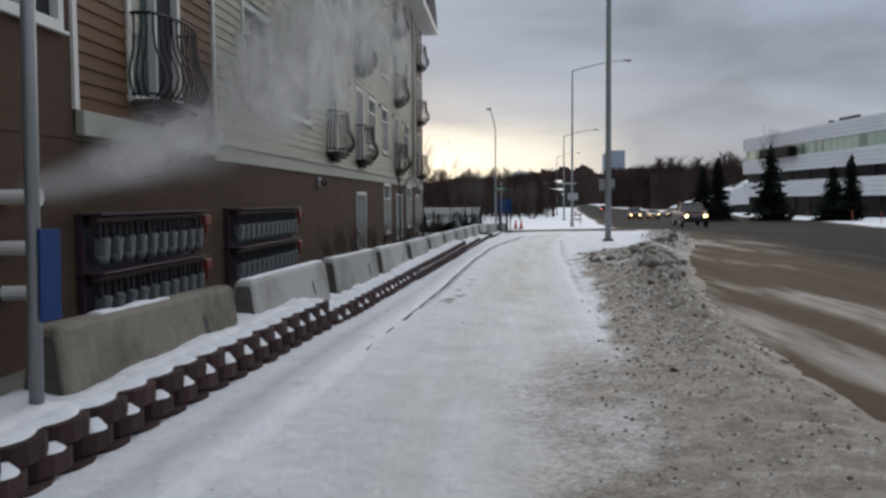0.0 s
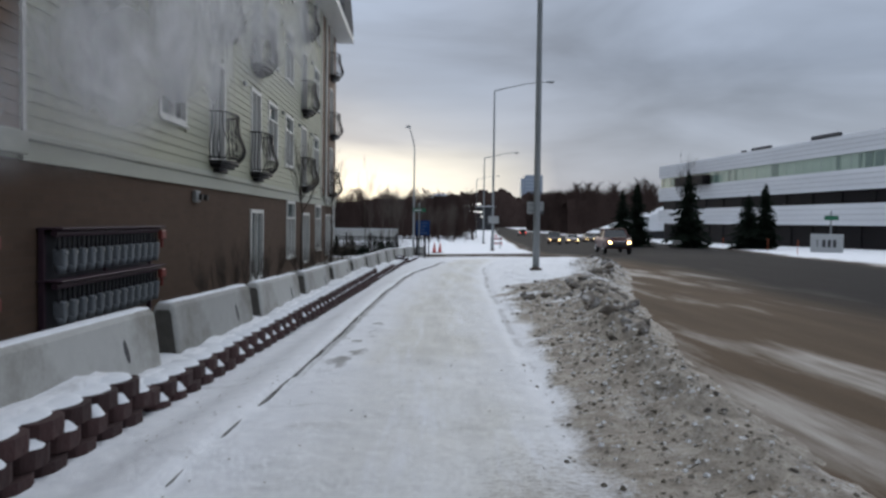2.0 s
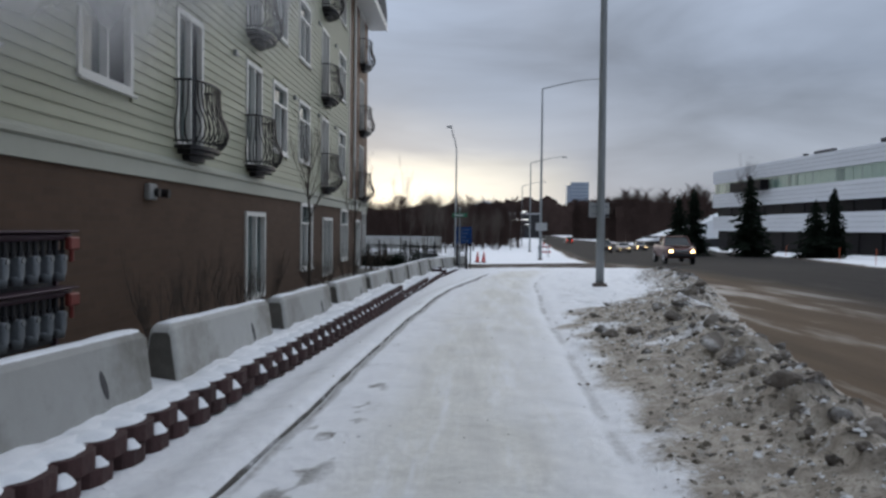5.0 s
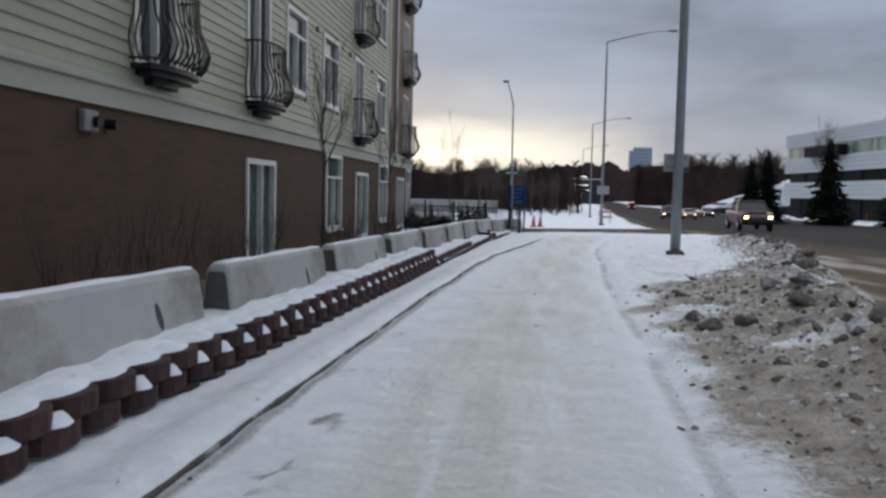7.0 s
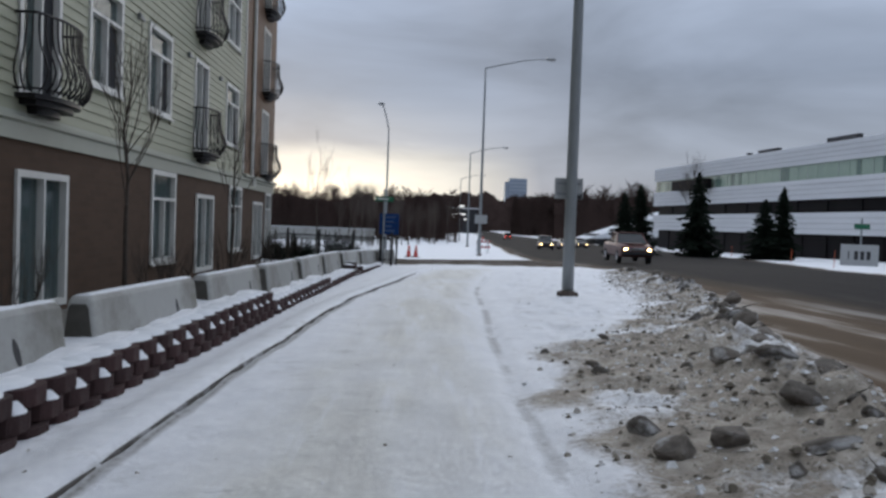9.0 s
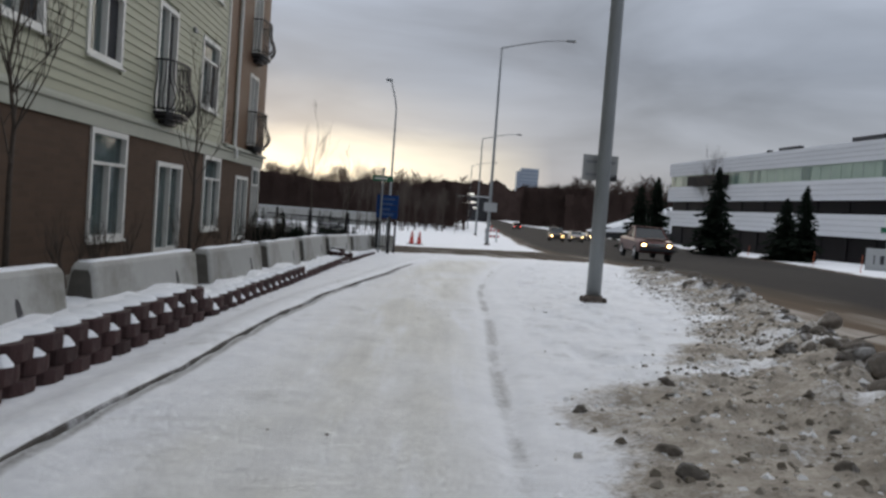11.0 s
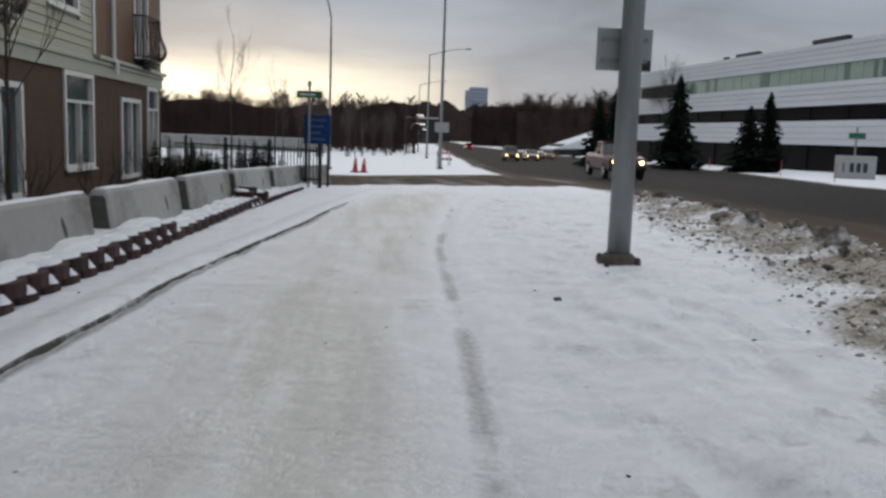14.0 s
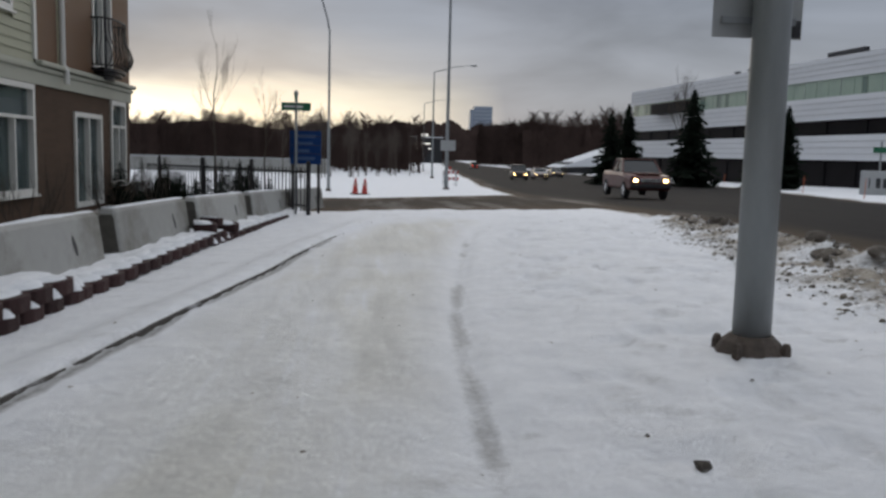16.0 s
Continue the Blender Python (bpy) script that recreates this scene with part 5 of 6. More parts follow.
def woodland(name, spots, seed, label):
    kinds = [twig_tree(seed + i, 10.0) for i in range(5)]
    V, F, base = [], [], 0
    rnd = random.Random(seed)
    for x, y, h in spots:
        v, f = kinds[rnd.randrange(5)]
        a, s = rnd.uniform(0, 6.28), h / 10
        c, n = math.cos(a) * s * 1.25, math.sin(a) * s * 1.25
        V.append(np.stack([v[:, 0] * c - v[:, 1] * n + x, v[:, 0] * n + v[:, 1] * c + y, v[:, 2] * s + lerp(y, PROFILE)], 1))
        F += [[q + base for q in t] for t in f]
        base += len(v)
    me = bpy.data.meshes.new(name)
    me.from_pydata(np.concatenate(V).tolist(), [], F)
    me.materials.append(TWIG)
    return tagged(new(name, me), label, "woods", kind="stuff")


rw = random.Random(31)
spots = [(rw.uniform(-130, 10.5), rw.uniform(165, 222), rw.uniform(7.8, 9.6)) for _ in range(560)] + [(-20 + 2.2 * i, 172 + rw.uniform(-5, 10), rw.uniform(6, 8)) for i in range(14)]
woodland("bare_woods", spots, 300, "far leafless brown woods along the snowy field")
spots = []
for i in range(260):
    y = rw.uniform(205, 420)
    spots.append((lerp(y, ROAD_R) + rw.uniform(5, 65), y, rw.uniform(12.2, 14.6) * (0.8 + y / 900)))
spots += [(rw.uniform(52, 90), rw.uniform(380, 425), rw.uniform(16, 20)) for _ in range(50)]
woodland("bare_woods", spots, 320, "far leafless brown woods beside the road")


def wood_floor(name, x0, x1, y, h, seed, label):
    """The dark thicket behind the first trees, with an uneven top and depth."""
    bm = bmesh.new()
    n = 220
    rows = []
    for i in range(n + 1):
        x = x0 + (x1 - x0) * i / n
        t = h * (0.58 + 0.16 * noise.noise((x * 0.07, seed, 0)) + 0.06 * noise.noise((x * 0.6, seed, 3)))
        yy = y + 6 * noise.noise((x * 0.05, seed, 9))
        z = lerp(y, PROFILE)
        rows.append([bm.verts.new(p) for p in ((x, yy, z - 1), (x, yy + 1, z + t * 0.7), (x, yy + 3, z + t), (x, yy + 14, z + t * 0.8), (x, yy + 16, z - 1))])
    for a, b in zip(rows, rows[1:]):
        for k in range(4):
            bm.faces.new((a[k], b[k], b[k + 1], a[k + 1]))
    ob = part(name, bm, TWIG)
    return tagged(ob, label, "woods", kind="stuff")


wood_floor("thicket", -160, 10.5, 222, 16.0, 1.0, "dense brown thicket at the back of the field")
wood_floor("thicket", 49, 170, 285, 21.0, 2.0, "dense brown thicket beyond the road")
wood_floor("thicket", 53, 150, 420, 28.0, 4.0, "dense brown thicket beyond the road")
wood_floor("thicket", 30, 190, 700, 50.0, 3.0, "distant wooded rise across the end of the road")


# ---- far buildings ----
PALE = surface("office_panel", (0.58, 0.59, 0.61), (0.73, 0.735, 0.75), 0.4, 0.6, 0.05, fine=4, stretch=(1, 0.2, 2))
DARKGLASS = surface("dark_glazing", (0.007, 0.006, 0.007), (0.016, 0.014, 0.015), 0.3, 0.5, 0, fine=3, spec=0.06)
GREENGLASS = surface("green_glazing", (0.22, 0.30, 0.25), (0.40, 0.48, 0.38), 0.12, 0.15, 0, fine=0.6)
GREEN_REFLECT = surface("green_glazing_reflection", (0.10, 0.15, 0.13), (0.17, 0.23, 0.19), 0.12, 0.2, 0, fine=0.6)
CITY = surface("tower_glass", (0.30, 0.35, 0.42), (0.37, 0.42, 0.49), 0.02, 0.25, 0, fine=0.2)


GREYWALL = surface("grey_wall", (0.13, 0.13, 0.14), (0.20, 0.20, 0.21), 0.5, 0.8, 0.05, fine=4)


def office():
    """Long three-storey office: white ribbed bands, dark and greenish ribbon windows."""
    L = 124.0
    o = thing("office_building", pose(63.2, 66.0, -2.6, 0, 0, 4.9), "long white office block with dark and green ribbon windows", "building")
    # local y runs along the front, +x goes into the building
    for z0, z1, x0, mat, nm in ((-0.5, 3.6, 1.2, DARKGLASS, "ground_floor"), (3.6, 6.6, 0.0, PALE, "band"), (6.6, 8.5, 1.0, DARKGLASS, "ribbon_window"), (8.5, 11.3, 0.0, PALE, "band"), (11.3, 13.5, 0.35, GREENGLASS, "ribbon_window"), (13.5, 16.1, 0.0, PALE, "band")):
        bm = bmesh.new(); box(bm, x0, 30, 0.4 * (x0 > 0), L - 0.4 * (x0 > 0), z0, z1 - 0.01 * (mat is not PALE))
        b = part(nm, bm, mat, o)
        if mat is PALE:
            for k in range(1, 4):
                bm = bmesh.new(); zz = z0 + (z1 - z0) * k / 4
                box(bm, -0.05, -0.004, 0.2, L - 0.2, zz - 0.04, zz + 0.03); part("rib", bm, SIGN_BACK, b)
        elif mat is GREENGLASS:
            rnd = random.Random(5)
            for k in range(50):
                bm = bmesh.new(); box(bm, 0.30, 0.346, 1 + k * 2.45, 1.04 + k * 2.45, z0, z1 - 0.02); part("mullion", bm, GREENGLASS if k % 3 else SIGN_BACK, b)
                # dark upright reflections in the glazing, drawn as darker coloured strips
                if rnd.random() < 0.22:
                    bm = bmesh.new(); box(bm, 0.31, 0.345, 1.1 + k * 2.45, 1.1 + k * 2.45 + rnd.uniform(0.6, 2.2), z0 + 0.1, z1 - 0.15); part("dark_reflection", bm, GREEN_REFLECT, b, "dark reflection painted on the glazing")
        elif z0 > 5:
            for k in range(16):
                bm = bmesh.new(); box(bm, 0.85, 0.996, 2 + k * 7.6, 2.3 + k * 7.6, z0, z1 - 0.02); part("pier", bm, DARKGLASS, b)
        else:
            for k in range(20):
                bm = bmesh.new(); box(bm, 1.05, 1.196, 2 + k * 6.1, 2.4 + k * 6.1, z0, z1 - 0.02); part("pier", bm, DARKGLASS, b)
    # rooftop screens on short legs near the front edge
    for y0, y1, z1 in ((57, 64, 16.95), (77, 83, 16.8), (86, 86.8, 16.7)):
        bm = bmesh.new(); box(bm, 1.0, 1.8, y0, y1, 16.42, z1); bevel(bm, 0.08)
        rp = part("roof_plant", bm, DARK, o, "dark rooftop plant housing on short legs")
        for yy in (y0 + 0.2, y1 - 0.2):
            bm = bmesh.new(); box(bm, 1.1, 1.3, yy - 0.08, yy + 0.08, 16.10, 16.43); part("leg", bm, DARK, rp)
    # dark projecting box on the top storey
    bm = bmesh.new(); box(bm, -1.6, -0.004, 97, 111, 11.15, 13.0); bevel(bm, 0.06); part("canopy", bm, DARKGLASS, o, "dark projecting box over the entrance")


office()


def snow_house():
    h = thing("low_building", pose(52, 205, -2.8), "low dark building under a steep snowy roof", "building")
    bm = bmesh.new(); box(bm, -8, 9, 0, 12, -0.5, 2.4); part("wall", bm, DARK, h)
    bm = bmesh.new()
    a = [bm.verts.new((x, y, z)) for y in (-1, 13) for x, z in ((-10, 1.2), (10, 2.3), (10, 8.2))]
    for f in ((0, 1, 2), (5, 4, 3), (0, 3, 4, 1), (1, 4, 5, 2), (2, 5, 3, 0)):
        bm.faces.new([a[i] for i in f])
    part("roof", bm, SNOW, h)


snow_house()


TOWERBAND = surface("tower_band", (0.22, 0.26, 0.32), (0.27, 0.31, 0.37), 0.02, 0.2, 0, fine=0.2)


def tower():
    t = thing("office_tower", pose(101.3, 800, -8), "far blue-grey glass office tower above the trees", "building")
    bm = bmesh.new(); box(bm, -6.5, 10.5, -8, 8, 0, 53.5); part("wall", bm, CITY, t)
    bm = bmesh.new(); box(bm, -10, -6.52, -6, 8, 0, 50.5); part("wing", bm, CITY, t)
    for k in range(15):
        bm = bmesh.new(); box(bm, -6.4, 10.4, -8.15, -8.01, 4 + k * 3.3, 5.2 + k * 3.3); part("window_band", bm, TOWERBAND, t)


tower()


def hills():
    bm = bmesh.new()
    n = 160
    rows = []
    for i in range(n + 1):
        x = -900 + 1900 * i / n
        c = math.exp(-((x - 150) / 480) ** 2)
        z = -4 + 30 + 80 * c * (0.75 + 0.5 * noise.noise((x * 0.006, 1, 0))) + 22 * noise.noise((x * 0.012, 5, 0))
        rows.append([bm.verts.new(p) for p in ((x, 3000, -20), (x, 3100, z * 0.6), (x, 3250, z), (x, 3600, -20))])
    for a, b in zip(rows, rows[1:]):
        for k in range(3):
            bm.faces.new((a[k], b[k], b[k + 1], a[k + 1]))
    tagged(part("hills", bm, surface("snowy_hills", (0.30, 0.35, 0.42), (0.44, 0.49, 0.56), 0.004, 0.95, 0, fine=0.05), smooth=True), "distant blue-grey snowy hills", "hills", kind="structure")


hills()


LIT = glowing("lit_fascia", (1.0, 0.97, 0.90), 1.3)


def far_shops():
    b = thing("shop_building", pose(27, 430, -4.0), "far dark shop building with white lit signs at the road end", "building")
    bm = bmesh.new(); box(bm, -9, 9, 0, 14, -0.5, 12.5); bevel(bm, 0.1); part("wall", bm, DARK, b)
    bm = bmesh.new(); box(bm, -9.4, 9.4, -0.5, 14.4, 12.51, 13.0); part("roof", bm, SNOW, b)
    for x0, x1, z0, z1 in ((-1.5, 2.0, 13.4, 14.2), (-4.5, 3.0, 9.5, 10.0), (-4, -2, 7.0, 7.4), (2, 3.5, 7.1, 7.5)):
        bm = bmesh.new(); box(bm, x0, x1, -0.75, -0.52, z0, z1); bevel(bm, 0.04); part("lit_sign", bm, LIT, b, "white lit sign")
    for x in (-2, 2):
        bm = bmesh.new(); box(bm, x - 0.1, x + 0.1, -0.5, -0.3, 13.0, 14.0); part("bracket", bm, DARK, b)


far_shops()


def far_wall():
    w = thing("low_wall", pose(-60, 148, -2.6), "long low grey concrete wall across the snowy field", "wall")
    bm = bmesh.new(); box(bm, 0, 56, 0, 0.3, 0, 1.9); bevel(bm, 0.03); part("wall_body", bm, CONCRETE, w)
    bm = bmesh.new(); box(bm, -0.1, 56.1, -0.08, 0.38, 1.905, 2.1); bevel(bm, 0.03); part("coping", bm, SIGN_BACK, w)


far_wall()


def monument():
    m = thing("monument_sign", pose(43.4, 92.5, -2.02, 0, 0, -32), "pale grey stone sign slab standing in the snow", "sign")
    bm = bmesh.new(); box(bm, -1.6, 1.6, -0.2, 0.2, 0, 2.05); bevel(bm, 0.04); s = part("slab", bm, SIGN_BACK, m)
    for i, w in enumerate((0.10, 0.34, 0.34, 0.34)):
        bm = bmesh.new(); box(bm, -0.95 + 0.52 * i, -0.95 + 0.52 * i + w, -0.215, -0.203, 0.65, 1.45); part("lettering_bar", bm, DARK, s)
    p = thing("street_name_sign", pose(46.0, 97, -2.05), "far green street name blade on a steel post", "street sign")
    bm = bmesh.new(); tube(bm, [(0, 0, 0), (0, 0, 4.6)], 0.09, 8); part("post", bm, STEEL, p)
    bm = bmesh.new(); box(bm, -0.8, 0.8, -0.11, -0.095, 3.6, 4.1); part("blade", bm, GREEN, p)


monument()
STAKE = surface("orange_stake", (0.45, 0.10, 0.04), (0.55, 0.14, 0.06), 5, 0.6, 0)
for i in range(4):
    y = 82 + i * 13
    s = bmesh.new(); tube(s, [(0, 0, -0.2), (0, 0, 1.35)], 0.026, 6)
    tagged(part("snow_stake", s, STAKE, at=pose(lerp(y, ROAD_R) + 1.6, y, lerp(y, PROFILE), 2, 1, 0)), "thin orange snow stake at the road edge", "stake", "snow stakes")


# ---- vehicles ----
HEAD = glowing("headlight", (1.0, 0.62, 0.26), 16.0)
AMBER = glowing("amber_lamp", (1.0, 0.42, 0.08), 4.0)
TAIL = glowing("tail_light", (1.0, 0.06, 0.03), 4.0)
TYRE = surface("tyre", (0.012, 0.012, 0.012), (0.03, 0.03, 0.03), 20, 0.85, 0.3)
CHROME = surface("chrome", (0.45, 0.45, 0.46), (0.6, 0.6, 0.61), 6, 0.25, 0, metal=0.9)
CARGLASS = surface("car_glass", (0.015, 0.018, 0.02), (0.03, 0.034, 0.038), 2, 0.08, 0)


def loft(bm, sections):
    rings = [[bm.verts.new(p) for p in s] for s in sections]
    k = len(rings[0])
    for a, b in zip(rings, rings[1:]):
        for i in range(k):
            bm.faces.new((a[i], a[(i + 1) % k], b[(i + 1) % k], b[i]))
    bm.faces.new(rings[0]); bm.faces.new(rings[-1][::-1])


def vehicle(name, x, y, z, turn, paint, label, length=4.8, width=1.85, belt=1.02, top=1.75, hood=1.25, rear=0.1, bed=0.0, lights=True, clear=0.30, wheel=0.36):
    """Front at -y. hood: length of the bonnet; rear: run of the rear window; bed: open load bed."""
    c = thing(name, pose(x, y, z, 0, 0, turn), label, "car", "cars on the road")
    w = width / 2
    bm = bmesh.new()
    L = length

    def sec(yy, hw, z0, z1):
        return [(-hw, yy, z0 + 0.08), (-hw * 1.0, yy, z1 - 0.16), (-hw * 0.93, yy, z1), (hw * 0.93, yy, z1), (hw, yy, z1 - 0.16), (hw, yy, z0 + 0.08), (hw * 0.9, yy, z0), (-hw * 0.9, yy, z0)]
    loft(bm, [sec(0, w * 0.86, clear + 0.08, belt - 0.22), sec(0.12, w * 0.95, clear, belt - 0.12), sec(hood * 0.6, w, clear, belt - 0.05), sec(hood, w, clear, belt), sec(L * 0.6, w, clear, belt + 0.02), sec(L - 0.15, w * 0.97, clear, belt + 0.02), sec(L, w * 0.9, clear + 0.1, belt - 0.05)])
    bevel(bm, 0.03, 2, 0.5)
    body = part("body", bm, paint, c, smooth=False)
    cab_end = L - bed - 0.12
    bm = bmesh.new()
    f0, f1, b1, b0 = hood - 0.05, hood + 0.75, cab_end - rear, cab_end
    loft(bm, [[(-w * 0.90, f0, belt), (w * 0.90, f0, belt), (w * 0.90, f0 + 0.02, belt + 0.03), (-w * 0.90, f0 + 0.02, belt + 0.03)],
              [(-w * 0.92, f1, belt), (w * 0.92, f1, belt), (w * 0.76, f1, top - 0.05), (-w * 0.76, f1, top - 0.05)],
              [(-w * 0.92, b1, belt), (w * 0.92, b1, belt), (w * 0.76, b1, top - 0.05), (-w * 0.76, b1, top - 0.05)],
              [(-w * 0.90, b0, belt), (w * 0.90, b0, belt), (w * 0.88, b0, belt + 0.05 + (0.45 if rear < 0.3 else 0)), (-w * 0.88, b0, belt + 0.05 + (0.45 if rear < 0.3 else 0))]])
    part("cabin_glass", bm, CARGLASS, c)
    bm = bmesh.new(); box(bm, -w * 0.78, w * 0.78, f1 - 0.06, b1 + 0.08, top - 0.055, top); bevel(bm, 0.025, 2); part("roof", bm, paint, c)
    for s in (-1, 1):
        for (ya, za), (yb, zb) in (((f0, belt), (f1 - 0.03, top - 0.03)), ((b0, belt), (b1 + 0.05, top - 0.03)), (((f1 + b1) / 2, belt), ((f1 + b1) / 2, top - 0.03))):
            bm = bmesh.new(); tube(bm, [(s * w * 0.915, ya, za), (s * w * 0.765, yb, zb)], 0.04, 5); part("pillar", bm, paint, c)
        bm = bmesh.new(); box(bm, s * (w + 0.10) - 0.09, s * (w + 0.10) + 0.09, f0 + 0.25, f0 + 0.35, belt + 0.02, belt + 0.17); bevel(bm, 0.03); part("mirror", bm, DARK, c)
        bm = bmesh.new(); box(bm, s * w * 0.70 - 0.11, s * w * 0.70 + 0.11, -0.012, 0.10, belt - 0.41, belt - 0.27); bevel(bm, 0.02)
        part("headlight", bm, HEAD if lights else CHROME, c, "lit headlight" if lights else "")
        bm = bmesh.new(); box(bm, s * w * 0.62 - 0.10, s * w * 0.62 + 0.10, -0.022, 0.08, clear + 0.16, clear + 0.24); part("fog_lamp", bm, AMBER if lights else DARK, c)
        bm = bmesh.new(); box(bm, s * w * 0.72 - 0.12, s * w * 0.72 + 0.12, L - 0.06, L + 0.012, belt - 0.36, belt - 0.16); part("tail_light", bm, TAIL, c)
        for yy in (hood * 0.66, L - 0.95):
            bm = bmesh.new()
            tube(bm, [(s * (w - 0.21), yy, wheel), (s * (w + 0.012), yy, wheel)], wheel, 20)
            t = part("wheel", bm, TYRE, c)
            bm = bmesh.new(); tube(bm, [(s * (w - 0.02), yy, wheel), (s * (w + 0.022), yy, wheel)], wheel * 0.6, 12); part("rim", bm, CHROME, t)
    bm = bmesh.new(); box(bm, -w * 0.42, w * 0.42, -0.014, 0.05, belt - 0.44, belt - 0.25); bevel(bm, 0.01); part("grille", bm, DARK, c)
    bm = bmesh.new(); box(bm, -w * 0.92, w * 0.92, -0.09, 0.12, clear + 0.12, clear + 0.32); bevel(bm, 0.04, 2); part("bumper", bm, DARK, c)
    if bed:
        for zz in (belt - 0.40, belt - 0.30):
            bm = bmesh.new(); box(bm, -w * 0.52, w * 0.52, -0.03, 0.0, zz, zz + 0.045); bevel(bm, 0.01); part("grille_bar", bm, CHROME, c, "chrome grille bar")
        bm = bmesh.new(); box(bm, -w * 0.60, w * 0.60, 0.25, hood - 0.1, belt - 0.06, belt + 0.015); bevel(bm, 0.04, 2); part("bonnet", bm, paint, c)
        bm = bmesh.new(); box(bm, -w * 0.82, w * 0.82, cab_end + 0.05, L - 0.12, belt + 0.022, belt + 0.03); part("load_bed", bm, DARK, c)
    return c


def paint_of(name, a, b):
    return surface(name, a, b, 1.5, 0.32, 0.02, fine=14, stain=(0.07, 0.06, 0.05), stain_at=0.66, spec=0.4)


GREY_PAINT = paint_of("dull_grey_paint", (0.035, 0.04, 0.042), (0.055, 0.06, 0.062))
RED_PAINT = paint_of("dark_red_paint", (0.085, 0.022, 0.018), (0.12, 0.034, 0.027))
SILVER_PAINT = paint_of("silver_paint", (0.28, 0.29, 0.30), (0.36, 0.37, 0.38))
vehicle("pickup_truck", 14.8, 65.3, lerp(65.3, PROFILE) + 0.03, -3, RED_PAINT, "dark red pickup truck with lit headlights on the road", 5.7, 2.0, 1.22, 1.88, 1.6, 0.1, 1.9, True, 0.42, 0.41)
vehicle("suv", 19.6, 126, lerp(126, PROFILE) + 0.03, -6, GREY_PAINT, "dark grey muddy SUV with lit headlights on the road", 4.9, 1.9, 1.05, 1.82, 1.25, 0.12)
vehicle("sedan", 23.2, 131, lerp(131, PROFILE) + 0.03, -5, SILVER_PAINT, "silver saloon car with lit headlights", 4.7, 1.8, 0.95, 1.45, 1.2, 0.75)
vehicle("sedan", 30.0, 152, lerp(152, PROFILE) + 0.03, -4, GREY_PAINT, "dark saloon car with lit headlights", 4.7, 1.8, 0.95, 1.45, 1.2, 0.75)
vehicle("suv", 28.5, 246, lerp(246, PROFILE) + 0.03, 180, GREY_PAINT, "dark SUV driving away with red tail lights", 4.9, 1.9, 1.05, 1.82, 1.25, 0.12, 0, False)


# ---- clods and ice on the ploughed heap ----
CLOD = surface("dirty_ice", (0.055, 0.045, 0.036), (0.23, 0.20, 0.17), 1.6, 0.9, 1.0, fine=22, vary=0.35, stain=(0.62, 0.62, 0.62), stain_at=0.60)


def clod_mesh(seed):
    """A broken angular lump: the hull of a few random points, its edges worn."""
    bm = bmesh.new()
    rnd = random.Random(seed)
    for k in range(15):
        v = Vector((rnd.gauss(0, 1), rnd.gauss(0, 1), rnd.gauss(0, 1))).normalized()
        bm.verts.new((v.x * rnd.uniform(0.8, 1.1), v.y * rnd.uniform(0.65, 0.95), v.z * rnd.uniform(0.5, 0.75)))
    bmesh.ops.convex_hull(bm, input=bm.verts[:])
    bmesh.ops.delete(bm, geom=[v for v in bm.verts if not v.link_faces], context="VERTS")
    bevel(bm, 0.09, 1, 0.35)
    return finish(bm, "ice_clod", CLOD)


CLODS = [clod_mesh(i) for i in range(8)]
rc = random.Random(77)


def put_clod(k, x, y, s, flat=1.0):
    m = pose(x, y, height(x, y) + s * 0.16 * flat, rc.uniform(-18, 18), rc.uniform(-18, 18), rc.uniform(0, 360))
    ob = part("ice_clod", CLODS[k % 8], CLOD, at=m @ Matrix.Diagonal((s * rc.uniform(0.9, 1.5), s, s * rc.uniform(0.75, 1.15) * flat, 1)))
    tagged(ob, "dirty frozen clod of ploughed snow beside the road", "snow clod", "clods on the heap")


# the large lumps that stand out
for k, (x, y, s) in enumerate(((4.22, 22.5, 0.26), (4.26, 23.75, 0.17), (4.08, 22.95, 0.15), (4.0, 23.4, 0.12), (2.94, 20.98, 0.15), (2.60, 20.83, 0.14), (2.56, 21.3, 0.11), (2.78, 23.4, 0.10), (3.56, 21.5, 0.13), (5.02, 27.4, 0.13), (2.80, 23.85, 0.09), (4.6, 25.0, 0.13), (5.3, 26.9, 0.14), (5.6, 28.2, 0.12), (3.25, 30.8, 0.05), (3.3, 18.4, 0.22), (3.45, 18.9, 0.18), (3.15, 17.4, 0.20), (3.6, 19.6, 0.20))):
    put_clod(k, x, y, s)
put_clod(3, 3.36, 20.68, 0.26, 0.35)
placed = 0
while placed < 240:
    y = rc.uniform(14, 44) if placed < 100 else rc.uniform(8, 45)
    a, b = lerp(y, BERM_L), lerp(y, ROAD_L)
    t = min(0.97, max(0.05, rc.gauss(0.74, 0.10))) if placed < 100 else rc.betavariate(2.4, 1.6)
    s = rc.uniform(0.06, 0.17) if placed < 100 else rc.uniform(0.025, 0.085)
    if y < 13:
        s *= 0.6
    put_clod(placed, a + (b - a) * t, y, s)
    placed += 1


